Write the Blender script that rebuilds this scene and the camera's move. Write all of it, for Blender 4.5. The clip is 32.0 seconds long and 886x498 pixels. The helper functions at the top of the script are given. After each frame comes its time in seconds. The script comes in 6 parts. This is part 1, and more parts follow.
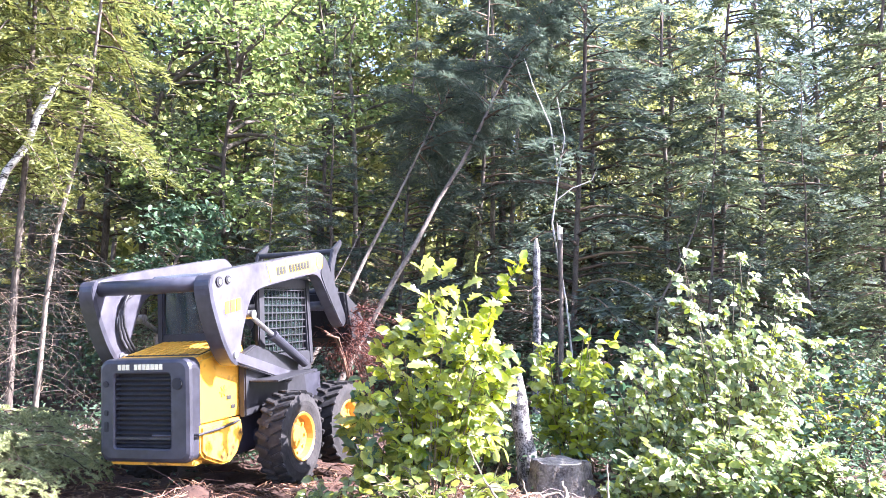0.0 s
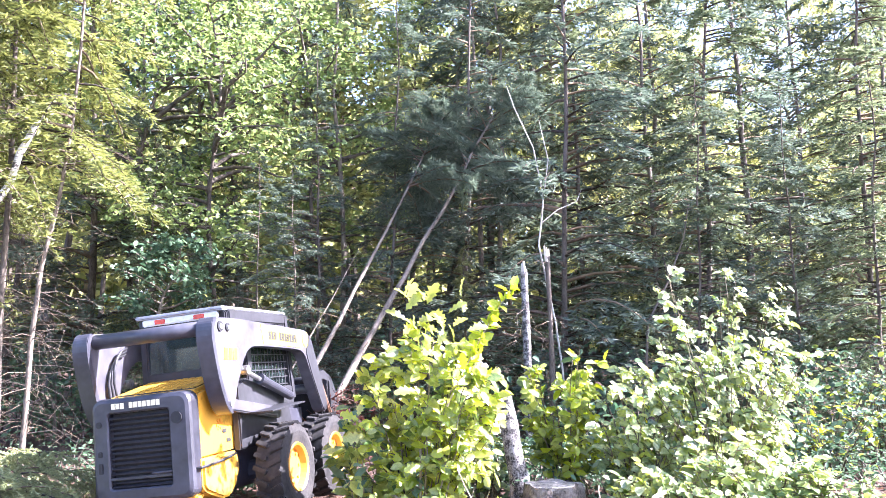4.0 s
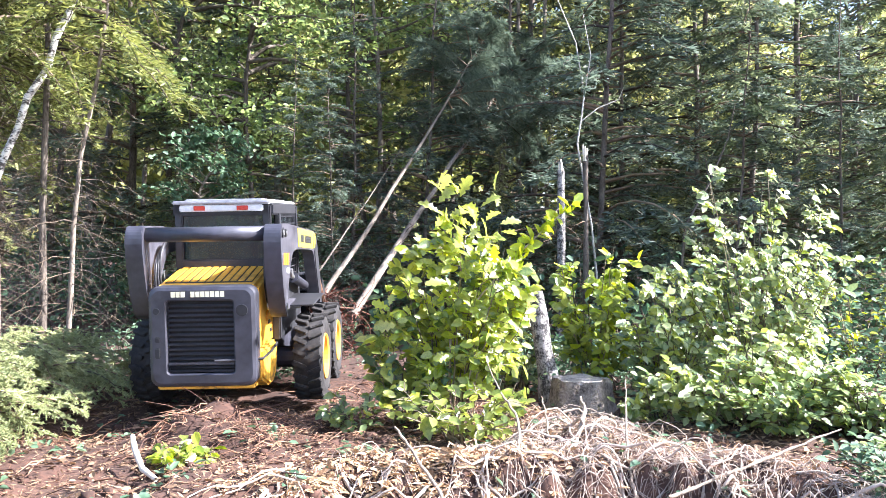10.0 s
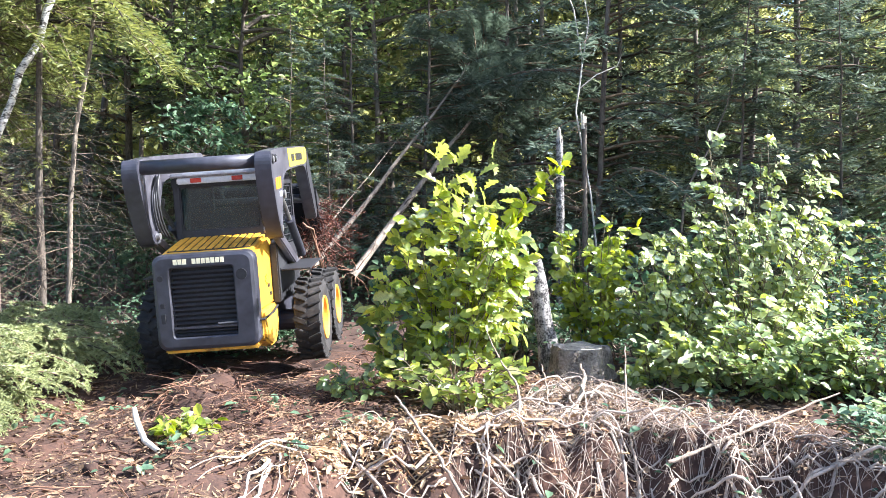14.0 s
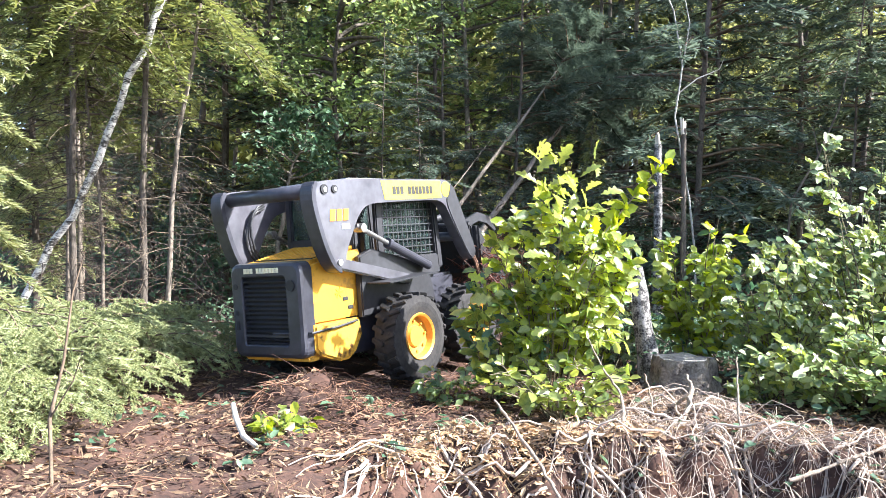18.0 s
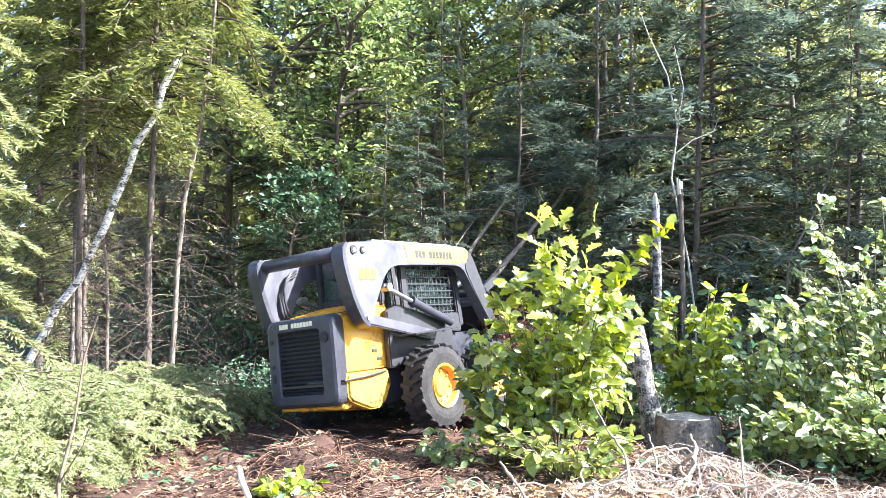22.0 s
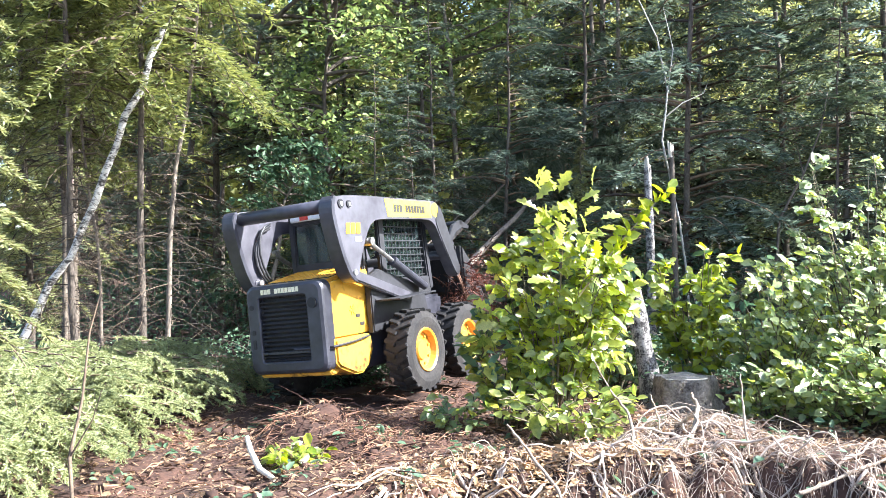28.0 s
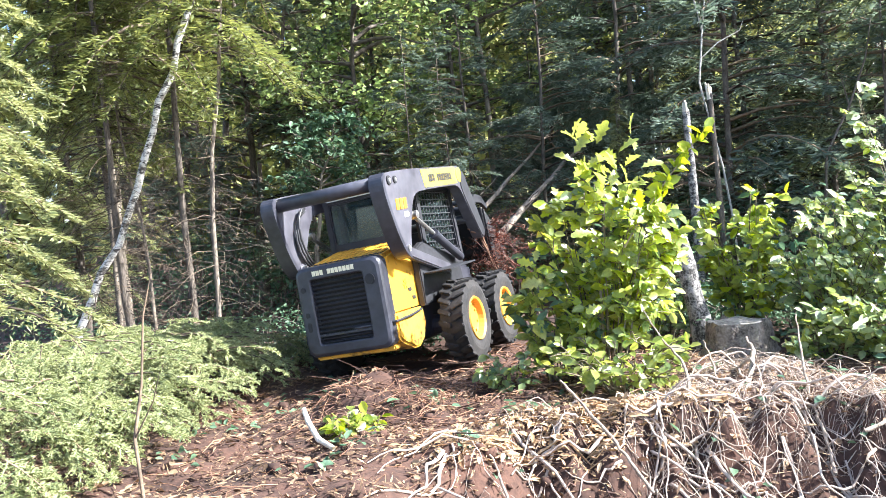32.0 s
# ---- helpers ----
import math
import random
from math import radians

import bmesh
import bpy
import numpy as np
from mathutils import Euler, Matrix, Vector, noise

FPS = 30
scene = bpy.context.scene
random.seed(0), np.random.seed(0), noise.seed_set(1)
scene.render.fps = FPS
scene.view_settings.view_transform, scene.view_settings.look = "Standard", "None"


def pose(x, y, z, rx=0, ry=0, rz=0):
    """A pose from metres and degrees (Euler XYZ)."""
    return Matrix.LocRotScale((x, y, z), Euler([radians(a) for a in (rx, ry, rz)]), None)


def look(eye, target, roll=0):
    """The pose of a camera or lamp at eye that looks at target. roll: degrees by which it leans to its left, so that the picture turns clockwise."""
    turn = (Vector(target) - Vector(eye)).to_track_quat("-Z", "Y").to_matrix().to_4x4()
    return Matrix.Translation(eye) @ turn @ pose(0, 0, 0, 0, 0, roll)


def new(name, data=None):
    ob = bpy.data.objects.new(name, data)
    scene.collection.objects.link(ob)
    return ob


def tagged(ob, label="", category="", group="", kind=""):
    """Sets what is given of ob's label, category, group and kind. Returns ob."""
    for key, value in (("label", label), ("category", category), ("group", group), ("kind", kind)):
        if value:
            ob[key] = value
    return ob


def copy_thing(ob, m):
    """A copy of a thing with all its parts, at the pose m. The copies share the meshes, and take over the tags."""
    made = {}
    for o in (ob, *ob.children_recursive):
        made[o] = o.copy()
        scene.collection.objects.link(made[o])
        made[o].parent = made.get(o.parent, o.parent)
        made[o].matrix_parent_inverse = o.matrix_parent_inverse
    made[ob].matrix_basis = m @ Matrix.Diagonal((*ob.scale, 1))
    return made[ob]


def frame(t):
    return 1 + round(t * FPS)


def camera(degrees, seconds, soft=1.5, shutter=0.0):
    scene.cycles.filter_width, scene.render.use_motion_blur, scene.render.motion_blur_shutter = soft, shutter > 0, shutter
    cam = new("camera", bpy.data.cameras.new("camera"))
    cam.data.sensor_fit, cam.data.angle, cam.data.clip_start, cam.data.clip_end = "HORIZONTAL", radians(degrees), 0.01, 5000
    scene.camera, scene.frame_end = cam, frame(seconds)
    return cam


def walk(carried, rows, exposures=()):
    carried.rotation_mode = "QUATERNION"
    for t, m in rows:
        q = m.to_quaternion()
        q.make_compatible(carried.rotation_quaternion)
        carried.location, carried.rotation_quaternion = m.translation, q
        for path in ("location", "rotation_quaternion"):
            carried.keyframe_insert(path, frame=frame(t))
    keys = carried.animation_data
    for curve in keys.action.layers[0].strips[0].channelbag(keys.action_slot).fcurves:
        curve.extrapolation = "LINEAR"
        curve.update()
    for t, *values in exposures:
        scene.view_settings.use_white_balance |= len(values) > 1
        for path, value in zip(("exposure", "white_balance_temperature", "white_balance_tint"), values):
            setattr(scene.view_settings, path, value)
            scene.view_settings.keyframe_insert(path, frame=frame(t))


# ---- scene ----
# ---- camera and its walk ----
cam = camera(57.92, 32.0, soft=0.75)
# seconds, place, yaw, pitch, roll
PATH = [
    (0, -0.129, -0.039, 1.679, -0.80, 4.42, 0.91),
    (0.5, -0.086, -0.043, 1.668, -1.27, 5.10, -0.38),
    (1, -0.086, -0.040, 1.655, -1.01, 5.09, -0.38),
    (1.5, -0.087, -0.037, 1.659, -2.09, 6.02, -0.93),
    (2, -0.078, 0.073, 1.672, -1.91, 5.40, -1.42),
    (2.5, -0.074, -0.020, 1.644, -1.25, 5.38, -1.87),
    (3, -0.066, -0.014, 1.653, -0.75, 5.46, -1.18),
    (3.5, -0.060, -0.036, 1.667, -1.29, 6.32, -1.00),
    (5.5, -0.016, -0.034, 1.662, -1.23, 6.29, -1.27),
    (6, -0.011, -0.030, 1.669, -1.25, 6.28, -1.33),
    (6.5, -0.012, -0.022, 1.647, -2.19, 5.93, -1.01),
    (7, -0.013, -0.014, 1.645, -1.80, 5.56, -1.45),
    (7.5, -0.000, -0.026, 1.632, -1.63, 5.51, -1.18),
    (8, -0.009, 0.000, 1.637, -0.42, 4.40, -1.46),
    (8.5, 0.015, -0.008, 1.620, -0.17, 3.63, -1.43),
    (9, -0.000, -0.000, 1.600, 0.02, 1.22, -0.22),
    (9.5, -0.004, 0.017, 1.594, 1.72, -0.10, 0.39),
    (10, -0.013, 0.022, 1.581, 1.41, -0.58, 0.41),
    (10.5, -0.014, 0.013, 1.580, 1.40, -0.49, 0.07),
    (11, -0.023, 0.020, 1.582, 0.78, -0.62, 0.40),
    (11.5, -0.022, 0.035, 1.580, 0.87, -0.95, 0.44),
    (12, -0.021, 0.053, 1.571, 1.19, -1.65, 0.16),
    (12.5, -0.011, 0.049, 1.563, 0.18, -2.60, 0.41),
    (13, 0.007, 0.052, 1.565, 0.70, -3.09, -0.01),
    (13.5, -0.001, 0.055, 1.564, 0.48, -3.04, 0.01),
    (14, -0.006, 0.041, 1.571, 1.37, -2.67, -0.30),
    (14.5, 0.001, 0.035, 1.567, 1.75, -2.60, -0.77),
    (16.5, -0.104, 0.088, 1.476, 5.23, -2.67, 0.03),
    (17, -0.135, 0.100, 1.464, 6.55, -2.26, 0.55),
    (17.5, -0.120, 0.098, 1.467, 8.00, -2.27, 0.40),
    (18, -0.155, 0.177, 1.471, 7.16, -1.71, 0.39),
    (18.5, -0.130, 0.128, 1.468, 7.56, -1.78, 0.04),
    (19, -0.121, 0.118, 1.466, 7.79, -1.97, 0.11),
    (19.5, -0.143, 0.128, 1.463, 8.50, -2.34, -0.21),
    (20, -0.152, 0.123, 1.469, 8.44, -2.24, -0.15),
    (20.5, -0.191, 0.108, 1.479, 8.23, -0.95, 0.24),
    (21, -0.190, 0.079, 1.492, 8.03, 1.78, 0.96),
    (21.5, -0.201, 0.063, 1.498, 6.93, 2.99, 0.48),
    (22, -0.174, 0.058, 1.507, 7.13, 2.41, -0.02),
    (22.5, -0.199, 0.070, 1.502, 7.09, 1.42, -0.26),
    (23, -0.195, 0.094, 1.494, 7.26, 1.14, -0.20),
    (23.5, -0.172, 0.120, 1.482, 7.77, 0.51, -0.70),
    (24, -0.151, 0.131, 1.483, 7.79, -0.04, -0.97),
    (24.5, -0.168, 0.132, 1.473, 7.68, -0.27, -0.81),
    (26.5, -0.179, 0.086, 1.480, 6.98, -0.46, -0.58),
    (27, -0.235, 0.076, 1.468, 8.11, -0.58, -0.76),
    (27.5, -0.287, 0.027, 1.459, 4.20, 0.63, -0.09),
    (28, -0.306, 0.046, 1.481, 5.98, 0.25, -1.32),
    (28.5, -0.324, 0.046, 1.472, 6.98, 0.13, 0.20),
    (29, -0.368, 0.070, 1.460, 6.16, -0.39, 1.42),
    (29.5, -0.362, 0.075, 1.457, 7.42, -0.38, 0.33),
    (30, -0.359, 0.095, 1.459, 7.55, -1.17, 0.19),
    (30.5, -0.368, 0.112, 1.459, 7.26, -2.06, -1.52),
    (31, -0.366, 0.107, 1.462, 6.86, -1.88, -1.37),
    (31.5, -0.350, 0.096, 1.464, 6.60, -1.89, -2.72),
    (32, -0.315, 0.076, 1.466, 9.05, -2.12, -5.59),
]
walk(cam, [(t, pose(x, y, z, 90 + pitch, 0, yaw) @ pose(0, 0, 0, 0, 0, roll)) for t, x, y, z, yaw, pitch, roll in PATH],
     exposures=[(0, 2.86, 5620, 28), (3.5, 3.06, 5620, 29), (6.5, 3.11, 5620, 30), (8, 2.91, 5680, 27), (9, 2.71, 5750, 22), (13, 2.19, 5740, 13), (20.5, 2.14, 5800, 12), (21, 2.37, 5740, 13), (22, 2.57, 5700, 13), (23, 2.49, 5700, 13), (24, 2.37, 5700, 12), (27, 2.34, 5740, 12), (32, 2.31, 5780, 11)])

# ---- sky and sun ----
SUN = Vector((0.74, -0.03, 0.64)).normalized()
world = bpy.data.worlds.new("sky")
scene.world = world
world.use_nodes = True
_n = world.node_tree.nodes
_sky = _n.new("ShaderNodeTexSky")
_sky.sky_type, _sky.sun_disc = "NISHITA", False
_sky.sun_elevation = math.asin(SUN.z)
_sky.sun_rotation = math.atan2(SUN.x, SUN.y)
_sky.air_density, _sky.dust_density = 1.0, 2.0
world.node_tree.links.new(_sky.outputs[0], _n["Background"].inputs[0])
_n["Background"].inputs[1].default_value = 0.105
sun = new("sun", bpy.data.lights.new("sun", "SUN"))
sun.data.energy, sun.data.angle, sun.data.color = 5.0, radians(0.6), (1.0, 0.95, 0.86)
sun.matrix_world = look(SUN * 60, (0, 0, 0))

# ---- materials ----
def shader(name, dark, light, rough=0.8, metal=0.0, scale=6.0, fine=40.0, bump=0.3, spread=(0.35, 0.65), coat=0.0, island=False,
           stretch=(1, 1, 1), through_light=0.0, gloss=0.5):
    """Two tones mixed by noise at two sizes, with relief; island varies loose pieces, through_light lets leaves glow against the sun."""
    m = bpy.data.materials.new(name)
    m.use_nodes = True
    nodes, link = m.node_tree.nodes, m.node_tree.links.new
    b = nodes["Principled BSDF"]
    at = nodes.new("ShaderNodeTexCoord")
    mp = nodes.new("ShaderNodeMapping")
    mp.inputs["Scale"].default_value = stretch
    link(at.outputs["Object"], mp.inputs[0])
    n1, n2 = nodes.new("ShaderNodeTexNoise"), nodes.new("ShaderNodeTexNoise")
    for n, s in ((n1, scale), (n2, fine)):
        n.inputs["Scale"].default_value, n.inputs["Detail"].default_value = s, 5.0
        link(mp.outputs[0], n.inputs["Vector"])
    add = nodes.new("ShaderNodeMath")
    add.operation = "MULTIPLY_ADD"
    add.inputs[1].default_value = 0.45
    link(n2.outputs[0], add.inputs[0])
    half = nodes.new("ShaderNodeMath")
    half.operation = "MULTIPLY"
    half.inputs[1].default_value = 0.55
    link(n1.outputs[0], half.inputs[0])
    link(half.outputs[0], add.inputs[2])
    value = add.outputs[0]
    if island:
        g = nodes.new("ShaderNodeNewGeometry")
        mix = nodes.new("ShaderNodeMath")
        mix.operation = "MULTIPLY_ADD"
        mix.inputs[1].default_value = 0.5
        link(g.outputs["Random Per Island"], mix.inputs[0])
        sub = nodes.new("ShaderNodeMath")
        sub.operation = "SUBTRACT"
        sub.inputs[1].default_value = 0.25
        link(value, sub.inputs[0])
        link(sub.outputs[0], mix.inputs[2])
        value = mix.outputs[0]
    ramp = nodes.new("ShaderNodeValToRGB")
    ramp.color_ramp.elements[0].position, ramp.color_ramp.elements[1].position = spread
    ramp.color_ramp.elements[0].color, ramp.color_ramp.elements[1].color = (*dark, 1), (*light, 1)
    link(value, ramp.inputs[0])
    link(ramp.outputs[0], b.inputs["Base Color"])
    b.inputs["Roughness"].default_value, b.inputs["Metallic"].default_value = rough, metal
    b.inputs["Coat Weight"].default_value = coat
    b.inputs["Specular IOR Level"].default_value = gloss
    if bump:
        bp = nodes.new("ShaderNodeBump")
        bp.inputs["Strength"].default_value, bp.inputs["Distance"].default_value = bump, 0.02
        link(add.outputs[0], bp.inputs["Height"])
        link(bp.outputs[0], b.inputs["Normal"])
    if through_light:
        tr, ms = nodes.new("ShaderNodeBsdfTranslucent"), nodes.new("ShaderNodeMixShader")
        hue = nodes.new("ShaderNodeHueSaturation")
        hue.inputs["Hue"].default_value, hue.inputs["Saturation"].default_value, hue.inputs["Value"].default_value = 0.485, 1.15, 1.5
        link(ramp.outputs[0], hue.inputs["Color"])
        link(hue.outputs[0], tr.inputs[0])
        ms.inputs[0].default_value = through_light
        link(b.outputs[0], ms.inputs[1])
        link(tr.outputs[0], ms.inputs[2])
        link(ms.outputs[0], nodes["Material Output"].inputs[0])
    return m


SOIL = shader("soil", (0.019, 0.010, 0.007), (0.098, 0.048, 0.030), rough=0.95, scale=1.6, fine=22, bump=1.0, spread=(0.34, 0.66))
LITTER = shader("dry_leaves", (0.055, 0.029, 0.016), (0.40, 0.27, 0.155), rough=0.8, scale=9, fine=60, bump=0.2, island=True, spread=(0.2, 0.85), through_light=0.15)
ROOT = shader("root_bark", (0.11, 0.075, 0.056), (0.66, 0.54, 0.43), rough=0.85, scale=10, fine=90, bump=0.5, island=True, spread=(0.15, 0.85))
TORN = shader("torn_bark", (0.15, 0.075, 0.030), (0.66, 0.45, 0.24), rough=0.85, scale=9, fine=60, bump=0.3, island=True, spread=(0.15, 0.85))
OLD_ROOT = shader("weathered_root", (0.11, 0.078, 0.055), (0.44, 0.35, 0.26), rough=0.85, scale=9, fine=60, bump=0.7, stretch=(3, 3, 0.8))
TWIG_RED = shader("red_twig", (0.055, 0.025, 0.016), (0.26, 0.135, 0.075), rough=0.7, scale=14, fine=80, bump=0.3, island=True)
BRUSH_RED = shader("dark_red_stems", (0.030, 0.012, 0.009), (0.16, 0.066, 0.040), rough=0.75, scale=14, fine=80, bump=0.3, island=True)
DEAD_RED = shader("dead_red_needles", (0.035, 0.012, 0.008), (0.15, 0.054, 0.031), rough=0.8, scale=9, fine=60, bump=0, island=True, through_light=0.2)
WOOD_PALE = shader("broken_wood", (0.50, 0.41, 0.29), (0.88, 0.81, 0.66), rough=0.75, scale=12, fine=70, bump=0.5, stretch=(4, 4, 0.6))
BARK = shader("grey_bark", (0.035, 0.026, 0.020), (0.19, 0.155, 0.12), rough=0.9, scale=8, fine=55, bump=0.9, stretch=(1.5, 1.5, 0.4))
BARK_PALE = shader("pale_bark", (0.060, 0.047, 0.036), (0.30, 0.245, 0.185), rough=0.85, scale=7, fine=45, bump=0.6, stretch=(1, 1, 0.5))
BIRCH = shader("birch_bark", (0.045, 0.038, 0.033), (0.66, 0.63, 0.57), rough=0.65, scale=7, fine=38, bump=0.4, spread=(0.42, 0.54), stretch=(0.8, 0.8, 2.2))
LICHEN = shader("mottled_bark", (0.035, 0.031, 0.029), (0.36, 0.335, 0.31), rough=0.85, scale=16, fine=60, bump=0.7, spread=(0.44, 0.60))
DEAD = shader("dead_twig", (0.038, 0.027, 0.019), (0.30, 0.21, 0.13), rough=0.9, scale=10, fine=70, bump=0.2, island=True, spread=(0.35, 0.85))
# sun and shade put into the colour: mostly dark twigs, a few pale
SUN_FLECKED_TWIG = shader("sun_flecked_dead_twig", (0.026, 0.019, 0.014), (0.27, 0.20, 0.13), rough=0.85, scale=10, fine=70, bump=0.2, island=True, spread=(0.38, 0.95))
SPRUCE = shader("spruce_needles", (0.065, 0.090, 0.030), (0.285, 0.305, 0.105), rough=0.6, scale=3, fine=30, bump=0, island=True, spread=(0.2, 0.8), through_light=0.4)
SPRUCE_YOUNG = shader("young_spruce_needles", (0.095, 0.125, 0.05), (0.41, 0.42, 0.20), rough=0.55, scale=3, fine=30, bump=0, island=True, spread=(0.2, 0.8), through_light=0.4)
SPRUCE_CUT = shader("cut_spruce_needles", (0.072, 0.105, 0.040), (0.42, 0.44, 0.195), rough=0.55, scale=3, fine=30, bump=0, island=True, spread=(0.10, 0.90), through_light=0.25)
STUMP = shader("stump_bark", (0.036, 0.026, 0.020), (0.29, 0.25, 0.21), rough=0.9, scale=9, fine=50, bump=0.9, spread=(0.36, 0.66))
PINE = shader("pine_needles", (0.055, 0.081, 0.060), (0.172, 0.215, 0.156), rough=0.6, scale=3, fine=30, bump=0, island=True, spread=(0.2, 0.8), through_light=0.35)
FIR = shader("fir_needles", (0.058, 0.088, 0.046), (0.25, 0.29, 0.158), rough=0.5, scale=3, fine=30, bump=0, island=True, spread=(0.2, 0.8), through_light=0.35)
MAPLE = shader("maple_leaves", (0.09, 0.15, 0.055), (0.32, 0.39, 0.15), rough=0.45, scale=4, fine=30, bump=0, island=True, spread=(0.2, 0.8), through_light=0.5)
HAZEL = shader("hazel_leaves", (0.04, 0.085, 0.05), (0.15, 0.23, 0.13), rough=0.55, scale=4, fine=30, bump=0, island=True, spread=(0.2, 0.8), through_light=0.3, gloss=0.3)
WOODS = shader("woodland_leaves", (0.125, 0.155, 0.062), (0.42, 0.43, 0.18), rough=0.5, scale=0.5, fine=6, bump=0, island=True, spread=(0.25, 0.75), through_light=0.55)
SHRUB = shader("shrub_leaves", (0.070, 0.130, 0.028), (0.455, 0.50, 0.13), rough=0.34, scale=5, fine=40, bump=0.1, island=True, spread=(0.2, 0.8), through_light=0.55, gloss=1.0)
PALE_LEAF = shader("pale_broad_leaves", (0.09, 0.15, 0.055), (0.33, 0.40, 0.17), rough=0.42, scale=5, fine=40, bump=0.1, island=True, spread=(0.2, 0.8), through_light=0.4)
GREY_WOOD = shader("weathered_cut_wood", (0.10, 0.085, 0.07), (0.42, 0.38, 0.33), rough=0.9, scale=14, fine=70, bump=0.8)
PALE_STEM = shader("pale_smooth_bark", (0.22, 0.20, 0.17), (0.62, 0.59, 0.53), rough=0.7, scale=9, fine=50, bump=0.3)
SHRUB_YELLOW = shader("yellowing_leaves", (0.18, 0.27, 0.03), (0.50, 0.56, 0.07), rough=0.36, scale=5, fine=40, bump=0.1, island=True, spread=(0.2, 0.8), through_light=0.55, gloss=0.8)
STEM = shader("shrub_stem", (0.055, 0.045, 0.025), (0.22, 0.18, 0.11), rough=0.8, scale=10, fine=60, bump=0.3, island=True)
SHRUB_BLUE = shader("glossy_leaves", (0.095, 0.160, 0.075), (0.47, 0.52, 0.27), rough=0.27, scale=5, fine=40, bump=0.1, island=True, spread=(0.2, 0.8), through_light=0.5, gloss=1.0)
YELLOW = shader("yellow_paint", (0.26, 0.12, 0.02), (0.72, 0.375, 0.030), rough=0.42, scale=3, fine=22, bump=0.06, spread=(0.28, 0.47), coat=0.2)
# worn tail guard paint; its dark tone also stands for shade under the door
YELLOW_DIRTY_SHADED = shader("scratched_shaded_yellow_paint", (0.10, 0.045, 0.014), (0.68, 0.37, 0.035), rough=0.55, scale=5, fine=16, bump=0.2, spread=(0.40, 0.50))
BLACK = shader("black_plastic", (0.018, 0.018, 0.024), (0.052, 0.052, 0.066), rough=0.42, scale=2, fine=14, bump=0.03)
GRILLE = shader("grille_black", (0.006, 0.006, 0.007), (0.018, 0.018, 0.020), rough=0.7, scale=6, fine=40, bump=0.1)
ARMPAINT = shader("arm_paint", (0.030, 0.028, 0.036), (0.125, 0.122, 0.140), rough=0.42, scale=1.6, fine=9, bump=0.02, spread=(0.3, 0.7), coat=0.5)
STEEL = shader("worn_steel", (0.20, 0.19, 0.18), (0.55, 0.54, 0.53), rough=0.38, metal=0.8, scale=6, fine=40, bump=0.1)
SLAT = shader("slat_black", (0.013, 0.013, 0.016), (0.036, 0.036, 0.042), rough=0.5, scale=2, fine=14, bump=0.03)
DECAL_PALE = shader("pale_lettering", (0.62, 0.56, 0.36), (0.84, 0.78, 0.55), rough=0.4, bump=0)
CABGREY = shader("cab_grey", (0.012, 0.012, 0.014), (0.034, 0.034, 0.039), rough=0.55, scale=2.5, fine=18, bump=0.04)
ROOFGREY = shader("roof_grey", (0.22, 0.22, 0.23), (0.42, 0.42, 0.43), rough=0.6, scale=5, fine=30, bump=0.1)
RUBBER = shader("tyre_rubber", (0.009, 0.0085, 0.009), (0.038, 0.034, 0.031), rough=0.9, scale=5, fine=30, bump=0.4)
RIM = shader("rim_paint", (0.25, 0.11, 0.03), (0.64, 0.31, 0.04), rough=0.45, scale=6, fine=40, bump=0.1, spread=(0.2, 0.5))
HOSE = shader("hose_black", (0.012, 0.012, 0.013), (0.04, 0.04, 0.042), rough=0.45, scale=20, fine=80, bump=0)
ORANGE = shader("orange_decal", (0.65, 0.22, 0.02), (0.85, 0.34, 0.03), rough=0.4, bump=0)
WHITE = shader("white_decal", (0.60, 0.60, 0.58), (0.82, 0.82, 0.80), rough=0.4, bump=0)
RED = shader("red_reflector", (0.40, 0.03, 0.02), (0.62, 0.06, 0.03), rough=0.2, bump=0)
DECAL_YELLOW = shader("yellow_decal", (0.62, 0.45, 0.04), (0.82, 0.64, 0.08), rough=0.35, bump=0)
DECAL_DARK = shader("dark_lettering_bar", (0.02, 0.02, 0.02), (0.05, 0.05, 0.05), rough=0.5, bump=0)
GLASS = bpy.data.materials.new("dark_glass")
GLASS.use_nodes = True
_g = GLASS.node_tree.nodes["Principled BSDF"]
_g.inputs["Base Color"].default_value = (0.20, 0.29, 0.27, 1)
_g.inputs["Roughness"].default_value, _g.inputs["Transmission Weight"].default_value = 0.05, 0.9

# ---- building helpers ----
def part(name, bm, material, parent=None, label="", smooth=False):
    """Links a bmesh as one mesh object under a thing or a part."""
    me = bpy.data.meshes.new(name)
    bmesh.ops.recalc_face_normals(bm, faces=bm.faces)
    bm.to_mesh(me)
    bm.free()
    return mesh_part(name, me, material, parent, label, smooth)


def mesh_part(name, me, material, parent=None, label="", smooth=False):
    if not me.materials:
        me.materials.append(material)
    if smooth:
        me.shade_smooth()
    ob = new(name, me)
    ob.parent = parent
    if label:
        ob["label"] = label
    if name in JOINED:
        ob["kind"] = "stuff"
    return ob


# parts made of pieces too small to pick apart
JOINED = {"limbwork", "stemwork", "foliage", "splintered_top", "twigwork", "needle_mass", "branchwork", "rootlet_mat", "crown"}


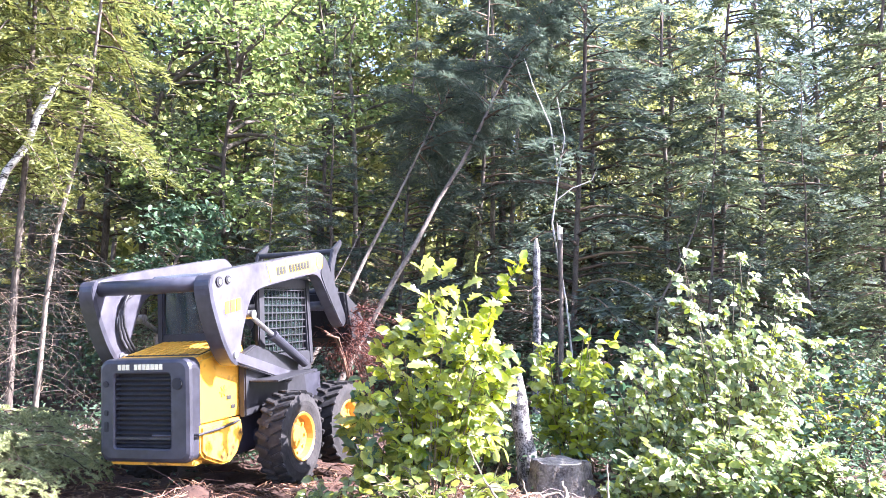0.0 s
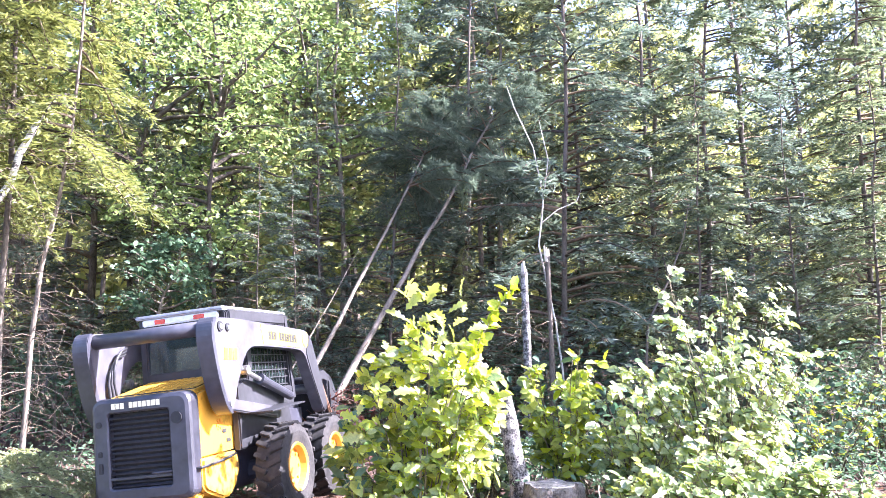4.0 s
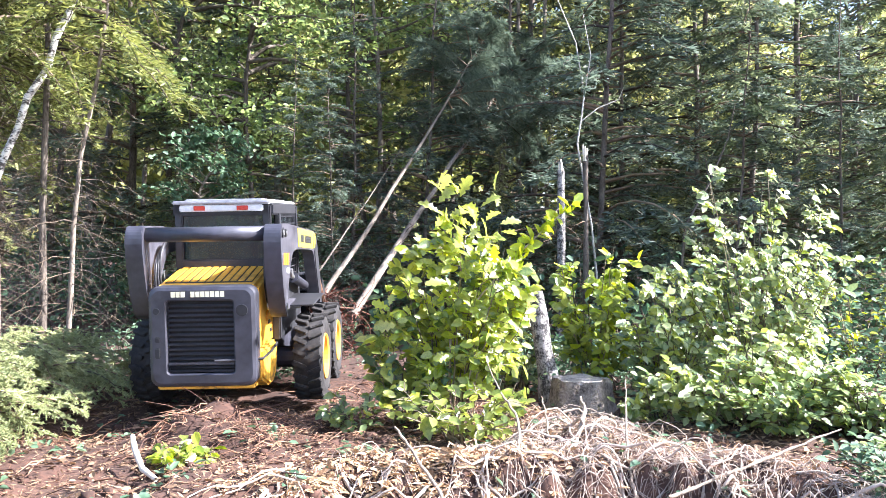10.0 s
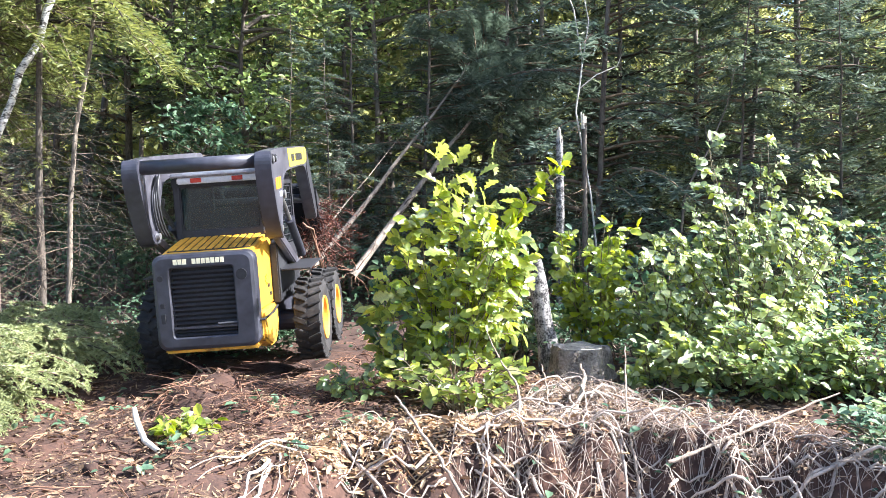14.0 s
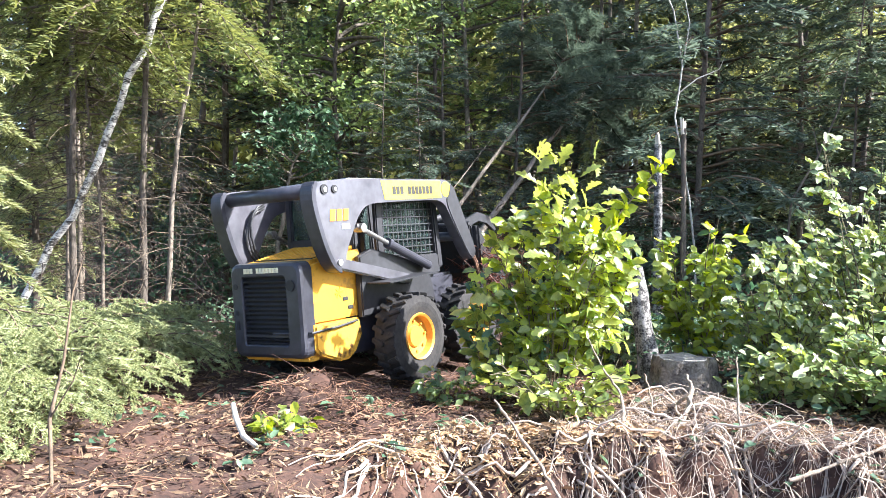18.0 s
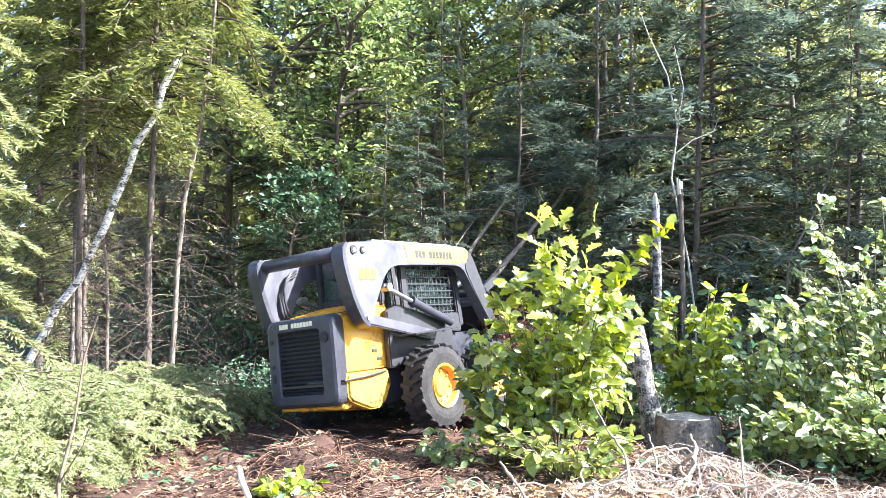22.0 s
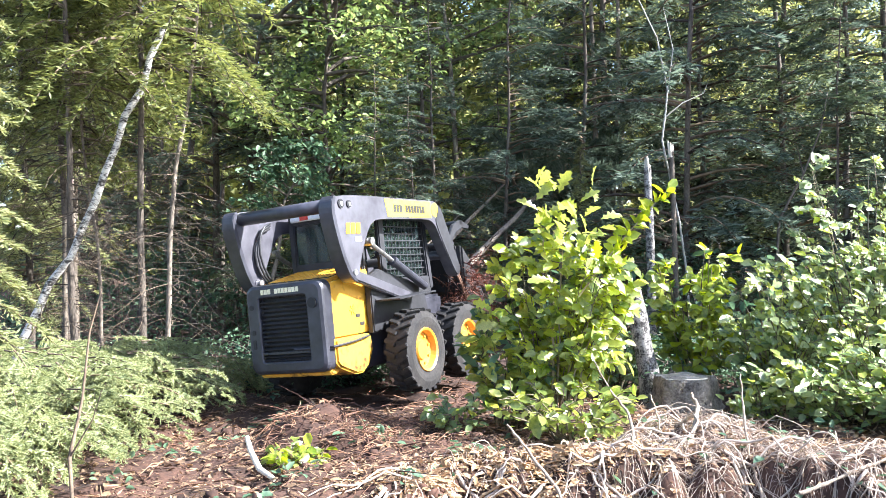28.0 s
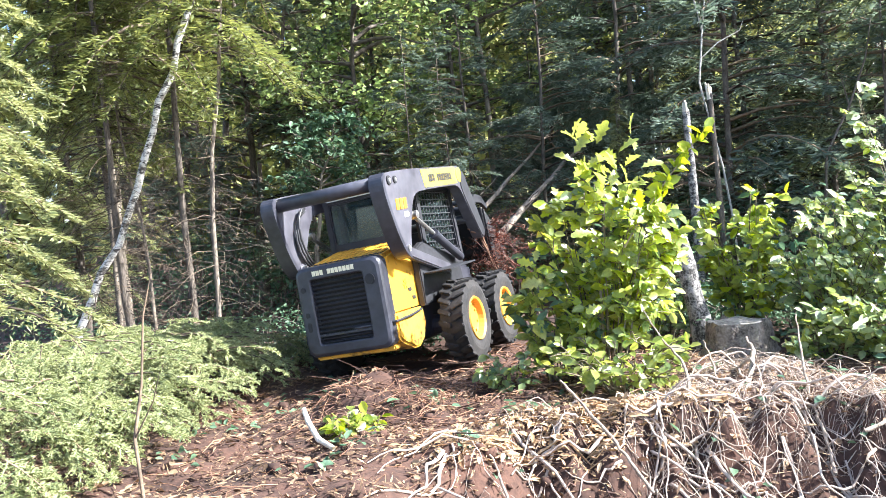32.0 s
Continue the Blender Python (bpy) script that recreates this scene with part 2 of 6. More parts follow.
def arrays(name, verts, faces):
    """A mesh from numpy arrays: verts (n, 3), faces (m, k)."""
    verts, faces = np.asarray(verts, np.float32), np.asarray(faces, np.int32)
    me = bpy.data.meshes.new(name)
    m, k = faces.shape
    me.vertices.add(len(verts))
    me.vertices.foreach_set("co", verts.ravel())
    me.loops.add(m * k)
    me.loops.foreach_set("vertex_index", faces.ravel())
    me.polygons.add(m)
    me.polygons.foreach_set("loop_start", np.arange(0, m * k, k, dtype=np.int32))
    me.polygons.foreach_set("loop_total", np.full(m, k, np.int32))
    me.update(calc_edges=True)
    me.validate()
    return me


class Soup:
    """Gathers many small quad pieces into one mesh."""

    def __init__(self):
        self.v, self.f, self.n = [], [], 0

    def add(self, verts, faces):
        self.v.append(np.asarray(verts, float).reshape(-1, 3))
        self.f.append(np.asarray(faces, int).reshape(-1, 4) + self.n)
        self.n += len(self.v[-1])

    def tube(self, pts, radii, sides=6):
        """A tapered tube along points."""
        pts, radii = np.asarray(pts, float), np.asarray(radii, float)
        k = len(pts)
        ahead = np.gradient(pts, axis=0)
        ahead /= np.linalg.norm(ahead, axis=1, keepdims=True) + 1e-9
        ref = np.where(np.abs(ahead[:, 2:3]) > 0.8, [[1.0, 0, 0]], [[0, 0, 1.0]])
        u = np.cross(ahead, ref)
        u /= np.linalg.norm(u, axis=1, keepdims=True) + 1e-9
        w = np.cross(ahead, u)
        a = np.arange(sides) * 2 * math.pi / sides
        ring = pts[:, None] + radii[:, None, None] * (np.cos(a)[None, :, None] * u[:, None] + np.sin(a)[None, :, None] * w[:, None])
        i, j = np.meshgrid(np.arange(k - 1), np.arange(sides), indexing="ij")
        i, j = i.ravel(), j.ravel()
        j2 = (j + 1) % sides
        self.add(ring, np.stack([i * sides + j, i * sides + j2, (i + 1) * sides + j2, (i + 1) * sides + j], -1))

    def leaves(self, p, d, up, size, wide=0.62, fold=0.12, droop=0.10):
        """Folded leaf blades: base p, direction d, face normal up, length size; all (n, 3) or (n,)."""
        n = len(p)
        if not n:
            return
        d = d / (np.linalg.norm(d, axis=1, keepdims=True) + 1e-9)
        w = np.cross(d, up)
        w /= np.linalg.norm(w, axis=1, keepdims=True) + 1e-9
        nn = np.cross(w, d)
        s = np.asarray(size, float).reshape(-1, 1) * np.ones((n, 1))
        tip = p + s * d - droop * s * nn
        a1, a2 = p + 0.30 * s * d + fold * s * nn, p + 0.70 * s * d + fold * 0.7 * s * nn
        v = np.stack([p, a1 - wide * 0.46 * s * w, a2 - wide * 0.40 * s * w, tip, a2 + wide * 0.40 * s * w, a1 + wide * 0.46 * s * w], 1)
        k = np.arange(n)[:, None] * 6
        self.add(v, np.concatenate([k + [[0, 1, 2, 3]], k + [[0, 3, 4, 5]]], 0))

    def blades(self, p, d, up, size, wide=0.2):
        """Flat kite-shaped needles or twigs."""
        n = len(p)
        if not n:
            return
        d = d / (np.linalg.norm(d, axis=1, keepdims=True) + 1e-9)
        w = np.cross(d, up)
        w /= np.linalg.norm(w, axis=1, keepdims=True) + 1e-9
        s = np.asarray(size, float).reshape(-1, 1) * np.ones((n, 1))
        v = np.stack([p, p + 0.45 * s * d - 0.5 * wide * s * w, p + s * d, p + 0.45 * s * d + 0.5 * wide * s * w], 1)
        self.add(v, np.arange(n)[:, None] * 4 + [[0, 1, 2, 3]])

    def mesh(self, name):
        return arrays(name, np.concatenate(self.v), np.concatenate(self.f))


def unit(v):
    v = np.asarray(v, float)
    return v / (np.linalg.norm(v, axis=-1, keepdims=True) + 1e-9)


def box(bm, c, s, bevel=0.0, m=None):
    """A box of size s round c, its edges rounded."""
    before = set(bm.verts)
    bmesh.ops.create_cube(bm, size=1)
    made = [v for v in bm.verts if v not in before]
    bmesh.ops.scale(bm, vec=s, verts=made)
    if bevel:
        bmesh.ops.bevel(bm, geom=list({e for v in made for e in v.link_edges}), offset=bevel, segments=2, affect="EDGES")
        made = [v for v in bm.verts if v not in before]
    if m is not None:
        bmesh.ops.transform(bm, matrix=m, verts=made)
    bmesh.ops.translate(bm, vec=c, verts=made)


def rod(bm, a, b, r, r2=None, seg=14):
    """A closed cylinder or cone from a to b."""
    a, b = Vector(a), Vector(b)
    m = Matrix.Translation((a + b) / 2) @ (b - a).to_track_quat("Z", "Y").to_matrix().to_4x4()
    bmesh.ops.create_cone(bm, cap_ends=True, segments=seg, radius1=r, radius2=r if r2 is None else r2, depth=(b - a).length, matrix=m)


def prism(bm, outline, x0, x1, bevel=0.0):
    """A plate with an outline of (y, z), from x0 to x1."""
    a = [bm.verts.new((x0, y, z)) for y, z in outline]
    b = [bm.verts.new((x1, y, z)) for y, z in outline]
    n = len(outline)
    faces = [bm.faces.new(a), bm.faces.new(b[::-1])]
    faces += [bm.faces.new((a[i], b[i], b[(i + 1) % n], a[(i + 1) % n])) for i in range(n)]
    if bevel:
        bmesh.ops.bevel(bm, geom=list({e for f in faces[:2] for e in f.edges}), offset=bevel, segments=2, affect="EDGES")


def hose_line(bm, pts, r, seg=8):
    """One bent round bar or hose through points, closed at its ends."""
    pts = [Vector(p) for p in pts]
    rings = []
    for k, p in enumerate(pts):
        d = (pts[min(k + 1, len(pts) - 1)] - pts[max(k - 1, 0)]).normalized()
        u = d.cross(Vector((0, 0, 1)) if abs(d.z) < 0.8 else Vector((1, 0, 0))).normalized()
        w = d.cross(u)
        if rings:
            first = rings[-1][0].co - pts[k - 1]
            turn = math.atan2(first.dot(w), first.dot(u))
        else:
            turn = 0.0
        rings.append([bm.verts.new(p + r * (u * math.cos(turn + 2 * math.pi * q / seg) + w * math.sin(turn + 2 * math.pi * q / seg))) for q in range(seg)])
    for a, b in zip(rings, rings[1:]):
        for q in range(seg):
            bm.faces.new((a[q], a[(q + 1) % seg], b[(q + 1) % seg], b[q]))
    bm.faces.new(rings[0][::-1])
    bm.faces.new(rings[-1])


def thing(name, m, label, category, group="", kind=""):
    ob = new(name)
    ob.empty_display_size = 0.2
    ob.matrix_basis = m
    return tagged(ob, label, category, group, kind)

# ---- ground ----
def swell(x, a, b):
    x = np.clip((x - a) / (b - a), 0, 1)
    return x * x * (3 - 2 * x)


def rough_field(x, y, size, seed):
    """Smooth random relief, about -1 to 1."""
    r = np.random.RandomState(seed)
    out = 0 * x
    for k in range(14):
        a, ph = r.uniform(0, 2 * math.pi), r.uniform(0, 6.3)
        fr = 2 * math.pi / size * r.uniform(0.6, 1.7)
        out = out + np.sin(fr * (x * math.cos(a) + y * math.sin(a)) + ph)
    return out / 5.0


def mound(x, y):
    """Soil heaped up behind the loader."""
    return 0.21 * np.exp(-(((x + 2.0) / 0.52) ** 2) - ((y - 6.45) / 0.50) ** 2) * (1 + 0.25 * rough_field(x, y, 0.5, 21))


def bank_line(x):
    """How far off the lip of the cut bank runs."""
    return np.interp(x, [-1.6, -1.1, -0.4, 0.4, 0.9, 1.5, 2.2, 2.7, 3.6], [4.90, 5.08, 5.34, 5.50, 5.52, 5.36, 5.02, 4.70, 4.3]) + 0.05 * np.sin(7 * x) + 0.03 * np.sin(17 * x + 1)


def height(x, y):
    """The lie of the land: a root bank, a scraped mound behind the loader, woods that rise slowly."""
    x, y = np.asarray(x, float), np.asarray(y, float)
    near = np.exp(-((x / 12) ** 2) - ((y - 8) / 10) ** 2)
    h = near * (0.034 * rough_field(x, y, 0.9, 1) + 0.022 * rough_field(x, y, 0.36, 2)) + 0.05 * rough_field(x, y, 5.0, 3) * swell(y, 9, 14)
    side = swell(x, -1.5, -0.5) * (1 - swell(x, 4.6, 6.5))
    line = bank_line(x)
    h = h + side * 0.06 * np.exp(-(((y - line - 0.22) / 0.26) ** 2))
    h = h - side * 0.44 * (1 - swell(y, line - 0.50, line + 0.04)) * swell(y, 0.5, 3.2)
    h = h + side * 0.075 * rough_field(x, y, 0.30, 23) * np.exp(-(((y - line + 0.15) / 0.35) ** 2))
    h = h + mound(x, y)
    h = h - 0.07 * np.exp(-(((x + 2.72) / 0.30) ** 2) - ((y - 6.3) / 1.5) ** 2)
    h = h + 0.09 * np.exp(-(((x - 0.95) / 0.50) ** 2) - ((y - 6.35) / 0.50) ** 2)
    h = h + 0.10 * np.exp(-(((x - 1.75) / 0.50) ** 2) - ((y - 5.6) / 0.35) ** 2)
    h = h + 0.26 * np.exp(-(((x - 3.6) / 0.42) ** 2) - ((y - 6.7) / 0.4) ** 2)
    return h + 0.035 * np.maximum(y - 13, 0) * (1 - swell(y, 60, 300))


def ground():
    def axis(lo, hi, step, far):
        inner = np.arange(lo, hi, step)
        out = np.geomspace(step, far, 26).cumsum() * 0.6
        return np.concatenate([(lo - out)[::-1], inner, hi + out])

    xs, ys = axis(-6, 6, 0.05, 600), axis(3.4, 9, 0.045, 600)
    x, y = np.meshgrid(xs, ys, indexing="ij")
    v = np.stack([x, y, height(x, y)], -1).reshape(-1, 3)
    i, j = np.meshgrid(np.arange(len(xs) - 1), np.arange(len(ys) - 1), indexing="ij")
    a = (i * len(ys) + j).ravel()
    b = a + len(ys)
    ob = mesh_part("ground", arrays("ground", v, np.stack([a, b, b + 1, a + 1], -1)), SOIL, smooth=True)
    tagged(ob, "churned reddish brown forest soil with roots and litter", "ground", kind="structure")


ground()

# ---- trees ----
def stem(r, h, r0, lean=0.0, wiggle=0.05, k=12, top=0.15):
    """The points and radii of an upright stem."""
    z = np.linspace(0, h, k)
    a = r.uniform(0, 6.3)
    side = np.cumsum(r.normal(0, wiggle, (k, 2)), 0) * (h / 10)
    side -= side[0]
    p = np.stack([side[:, 0] + lean * z * math.cos(a), side[:, 1] + lean * z * math.sin(a), z], -1)
    return p, r0 * (1 - (1 - top) * (z / h) ** 0.9)


def on_stem(p, z):
    return np.array([np.interp(z, p[:, 2], p[:, c]) for c in range(3)])


def dead_limbs(s, r, p, z0, z1, count, length, thick=0.006):
    """Bare drooping side branches with twigs."""
    for _ in range(count):
        z = r.uniform(z0, z1)
        a, l = r.uniform(0, 6.3), length * r.uniform(0.3, 1.0)
        o = on_stem(p, z)
        out = np.array([math.cos(a), math.sin(a), r.uniform(-0.25, 0.25)])
        t = np.linspace(0, 1, 5)[:, None]
        sag = np.array([[0, 0, -1]]) * (t**2) * l * r.uniform(0.1, 0.75)
        pts = o + out * t * l + sag + r.normal(0, 0.045, (5, 3)) * t
        s.tube(pts, thick * r.uniform(0.6, 1.2) * (1 - 0.75 * t[:, 0]), 4)
        for _ in range(r.randint(2, 7)):
            u = r.uniform(0.2, 0.95)
            q = pts[0] * (1 - u) + pts[-1] * u + sag[2] * 0.3
            d = unit(out + r.normal(0, 0.7, 3)) * l * r.uniform(0.12, 0.38)
            s.tube([q, q + d * 0.5 + [0, 0, -0.02], q + d + [0, 0, -0.05]], [thick * 0.45, thick * 0.35, thick * 0.12], 3)


def bough(s, w, r, o, a, l, droop, twig, dense, wide=0.16, lift=0.25):
    """One conifer bough from o: a wooden axis with side twigs covered with needles. s takes needles, w wood."""
    out = np.array([math.cos(a), math.sin(a), 0])
    across = np.array([-math.sin(a), math.cos(a), 0])
    t = np.linspace(0, 1, 6)[:, None]
    pts = o + out * t * l * (1 - 0.15 * droop) + np.array([[0, 0, 1]]) * l * (lift * t - (lift + droop) * t**2)
    w.tube(pts, 0.014 * l * (1.05 - t[:, 0]) + 0.002, 3)
    n = max(6, int(dense * l))
    u = r.uniform(0.12, 1.0, n)
    side = np.where(r.rand(n) < 0.5, -1.0, 1.0)[:, None]
    base = np.stack([np.interp(u, t[:, 0], pts[:, c]) for c in range(3)], -1)
    reach = (1.05 - u)[:, None] * 0.42 * l * r.uniform(0.35, 1.0, (n, 1))
    d = unit(out * r.uniform(0.35, 1.1, (n, 1)) + across * side * r.uniform(0.4, 1.0, (n, 1)) + np.array([0, 0, -1]) * r.uniform(0.0, 0.55, (n, 1)) * (0.5 + droop))
    k = 6
    fan = unit(np.cross(d, [0, 0, 1.0]))
    for i in range(k):
        f = (i + r.rand(n, 1) * 0.9) / k
        q = base + d * reach * f + np.array([0, 0, -1.0]) * reach * f * f * 0.35
        dd = unit(0.75 * d + fan * (0.75 if i % 2 else -0.75) * r.uniform(0.3, 1.0, (n, 1)) + r.normal(0, 0.22, (n, 3)))
        s.blades(q, dd, unit(np.array([0, 0, 1.0]) + r.normal(0, 0.4, (n, 3))), twig * r.uniform(0.6, 1.35, n), wide)


def conifer(name, label, m, seed, h, bole, r0, spread, boughs, droop, leafy, bark, twig=0.16, dense=26, dead=30, dead_len=1.2, lean=0.0, category="spruce tree", group="conifers", lift=0.2, wide=0.2, twigs=None):
    """A spruce, fir or pine: trunk, bare lower limbs and a crown of boughs."""
    r = np.random.RandomState(seed)
    ob = thing(name, m, label, category, group)
    p, rad = stem(r, h, r0, lean, 0.04)
    s = Soup()
    s.tube(p, rad, 9)
    mesh_part("trunk", s.mesh("trunk"), bark, ob, smooth=True)
    s, w = Soup(), Soup()
    if dead:
        dead_limbs(w, r, p, 0.6, bole * 1.25, dead, dead_len)
    for i in range(boughs):
        f = (i + r.rand()) / boughs
        z = bole + (h - bole) * f
        l = spread * (1 - f) ** 0.75 * r.uniform(0.55, 1.15) + 0.18
        bough(s, w, r, on_stem(p, z), r.uniform(0, 6.3), l, droop * r.uniform(0.5, 1.4), twig, dense, wide, lift)
    mesh_part("limbwork", w.mesh("limbwork"), twigs or DEAD, ob, "thin bare dead branches")
    mesh_part("crown", s.mesh("crown"), leafy, ob, "needle boughs with gaps between them")
    return ob


def broadleaf(name, label, m, seed, h, bole, r0, spread, limbs, leaves, size, leafy, bark, lean=0.0, category="deciduous tree", group="broadleaf trees", wide=0.62):
    """A leafy tree: trunk, forking limbs and many separate leaves gathered in sprays."""
    r = np.random.RandomState(seed)
    ob = thing(name, m, label, category, group)
    p, rad = stem(r, h, r0, lean, 0.10, top=0.12)
    s = Soup()
    s.tube(p, rad, 8)
    mesh_part("trunk", s.mesh("trunk"), bark, ob, smooth=True)
    w, s = Soup(), Soup()
    each = max(4, leaves // limbs)
    for i in range(limbs):
        z = bole + (h - bole) * (i + r.rand()) / limbs
        f = (z - bole) / (h - bole)
        l = spread * (0.45 + 0.9 * math.sin(math.pi * min(1, 0.2 + 0.8 * f))) * r.uniform(0.5, 1.1) * 0.75
        a = r.uniform(0, 6.3)
        d = np.array([math.cos(a), math.sin(a), r.uniform(0.15, 0.9)])
        o = on_stem(p, z)
        t = np.linspace(0, 1, 5)[:, None]
        pts = o + d * t * l + np.array([[0, 0, -1]]) * t**2 * l * 0.35 + r.normal(0, 0.05, (5, 3)) * t * l
        w.tube(pts, np.interp(t[:, 0], [0, 1], [0.022 * l + 0.006, 0.004]), 4)
        sprays = r.randint(3, 6)
        for _ in range(sprays):
            u = r.uniform(0.35, 1.0)
            q = np.array([np.interp(u, t[:, 0], pts[:, c]) for c in range(3)])
            e = unit(d + r.normal(0, 0.8, 3)) * l * r.uniform(0.2, 0.5)
            w.tube([q, q + e * 0.6, q + e], [0.006, 0.004, 0.002], 3)
            n = max(2, each // sprays)
            k = r.uniform(0.1, 1.1, (n, 1))
            c = q + e * k + r.normal(0, 0.10 * spread, (n, 3)) * [1, 1, 0.55]
            s.leaves(c, unit(e + r.normal(0, 1.0, (n, 3)) * [1, 1, 0.5] + [0, 0, -0.2]), unit(np.array([0, 0, 1.0]) + r.normal(0, 0.55, (n, 3))), size * r.uniform(0.6, 1.25, n), wide)
    mesh_part("limbwork", w.mesh("limbwork"), bark, ob)
    mesh_part("crown", s.mesh("crown"), leafy, ob, "loose leaf sprays with gaps")
    return ob


def at_ground(x, y, turn=0.0, scale=1.0, sink=0.05, rx=0.0, ry=0.0):
    return pose(x, y, float(height(x, y)) - sink, rx, ry, turn) @ Matrix.Scale(scale, 4)


def copies(ob, places):
    for x, y, turn, sc in places:
        copy_thing(ob, at_ground(x, y, turn, sc))


def front_trees():
    # sunlit spruces with bare lower trunks beside the brush pile
    a = conifer("spruce_tree", "tall spruce with sunlit drooping boughs and bare lower limbs", at_ground(-5.05, 9.5), 11, 10.5, 3.8, 0.05, 1.75, 66, 0.55, SPRUCE, BARK, twig=0.11, wide=0.21, dense=40, dead=85, dead_len=1.2, twigs=SUN_FLECKED_TWIG)
    copies(a, [(-5.68, 9.15, 80, 0.95), (-6.6, 10.4, 200, 1.05)])
    b = conifer("spruce_tree", "slender spruce with pale bark and dead twigs below its crown", at_ground(-4.71, 9.4, 0, 1, 0.05, 0, 2.5), 12, 9.5, 3.8, 0.036, 1.5, 52, 0.6, SPRUCE, BARK_PALE, twig=0.11, wide=0.21, dense=40, dead=75, dead_len=1.1, lean=0.03, twigs=SUN_FLECKED_TWIG)
    copies(b, [(-6.9, 11.2, 120, 1.1), (-7.5, 12.2, 40, 1.15)])
    # slim stems between them
    copies(b, [(-5.78, 9.85, 200, 0.72), (-6.5, 10.2, 310, 0.8)])
    # a bushy young spruce near the brush pile
    e = conifer("young_spruce", "young spruce with full bright green boughs", at_ground(-6.05, 6.9), 13, 7.2, 1.0, 0.06, 1.15, 140, 0.45, SPRUCE_YOUNG, BARK, twig=0.09, wide=0.19, dense=66, dead=4, dead_len=0.6, lift=0.1)
    copies(e, [(-7.8, 11.4, 100, 1.1), (0.6, 13.2, 220, 0.45)])
    # dark pines and firs behind the shrubs
    c = conifer("pine_tree", "dark soft-needled pine standing in deep shade", at_ground(2.2, 13.1), 14, 11.5, 0.9, 0.062, 2.6, 84, 0.15, PINE, BARK, twig=0.15, dense=26, dead=22, wide=0.19, dead_len=1.5, category="pine tree", lift=0.35)
    copies(c, [(-2.7, 12.2, 100, 0.42), (-1.9, 12.0, 250, 0.38), (3.9, 11.7, 20, 0.5), (5.3, 11.4, 130, 0.48), (-1.9, 13.6, 140, 0.62), (-0.7, 13.9, 20, 0.7), (0.6, 14.6, 70, 0.9), (4.4, 15.2, 150, 1.05)])
    # coarser pines farther in
    g = conifer("pine_tree", "dark pine deep in the wood", at_ground(8.7, 18.2), 16, 11.5, 1.2, 0.09, 2.6, 70, 0.15, PINE, BARK, twig=0.24, dense=17, dead=10, dead_len=1.2, wide=0.16, category="pine tree", lift=0.35)
    copies(g, [(6.8, 16.6, 310, 1.1), (1.4, 18.0, 20, 1.2), (10.5, 17.6, 130, 1.05), (3.0, 19.2, 80, 1.1), (-6.4, 15.4, 330, 1.0), (-8.6, 14.6, 60, 1.0), (-4.6, 16.2, 190, 1.0), (5.4, 18.6, 10, 1.1), (-0.9, 16.6, 100, 0.5), (0.2, 17.0, 230, 0.55)])
    d = conifer("fir_tree", "broad fir with layered sunlit boughs", at_ground(4.6, 12.7), 15, 9.5, 0.7, 0.058, 2.5, 112, 0.28, FIR, BARK, twig=0.105, wide=0.33, dense=30, dead=10, dead_len=1.0, category="fir tree")
    copies(d, [(6.9, 12.4, 90, 1.0), (3.2, 16.2, 270, 1.2), (6.2, 10.9, 40, 0.62), (-4.6, 13.2, 160, 0.55)])
    # thin bare trunks among the pines
    for x, y, h, sd in ((1.05, 16.0, 11, 31), (1.45, 16.3, 12, 32), (-1.75, 16.2, 12, 33), (-4.1, 16.6, 11, 34)):
        conifer("pine_tree", "thin bare-trunked pine with a high crown", at_ground(x, y), sd, h, h * 0.72, 0.07, 1.5, 22, 0.2, PINE, BARK_PALE if sd != 34 else BARK, dense=26, dead=12, dead_len=0.6, category="pine tree")


def back_trees():
    a = broadleaf("maple_tree", "green maple with loose sprays of leaves", at_ground(-3.5, 14.0), 41, 8.0, 2.6, 0.07, 1.9, 46, 4600, 0.115, MAPLE, BARK)
    copies(a, [(-2.0, 16.2, 300, 1.1), (-5.6, 15.6, 60, 1.15), (-0.6, 20.5, 140, 1.3), (-7.8, 14.8, 220, 1.2)])
    broadleaf("hazel_bush", "leaning bushy hazel with bluish green leaves", at_ground(-4.55, 12.5, 0, 1, 0.05, 0, 14), 42, 3.4, 2.1, 0.06, 0.85, 20, 1300, 0.10, HAZEL, BARK_PALE, category="bush")
    b = broadleaf("birch_tree", "tall thin tree with yellowing backlit leaves", at_ground(-2.0, 21.0), 43, 13, 3.5, 0.10, 2.3, 60, 3800, 0.17, WOODS, BARK)
    c = broadleaf("poplar_tree", "tall dark-trunked tree with yellow green leaves", at_ground(1.5, 22.0), 44, 15, 5.0, 0.12, 2.4, 60, 3800, 0.18, WOODS, BARK, lean=0.03)
    r = np.random.RandomState(5)
    pl = [[], []]
    for k in range(26):
        x = -15 + 31 * (k + r.uniform(-0.3, 0.3)) / 25
        y = 19 + (k * 7 % 5) * 2.1 + r.uniform(-0.8, 0.8)
        pl[k % 2].append((x, y, r.uniform(0, 360), r.uniform(0.8, 1.15) * (0.8 if x > 7 else 1.0)))
    copies(b, pl[0])
    copies(c, pl[1])


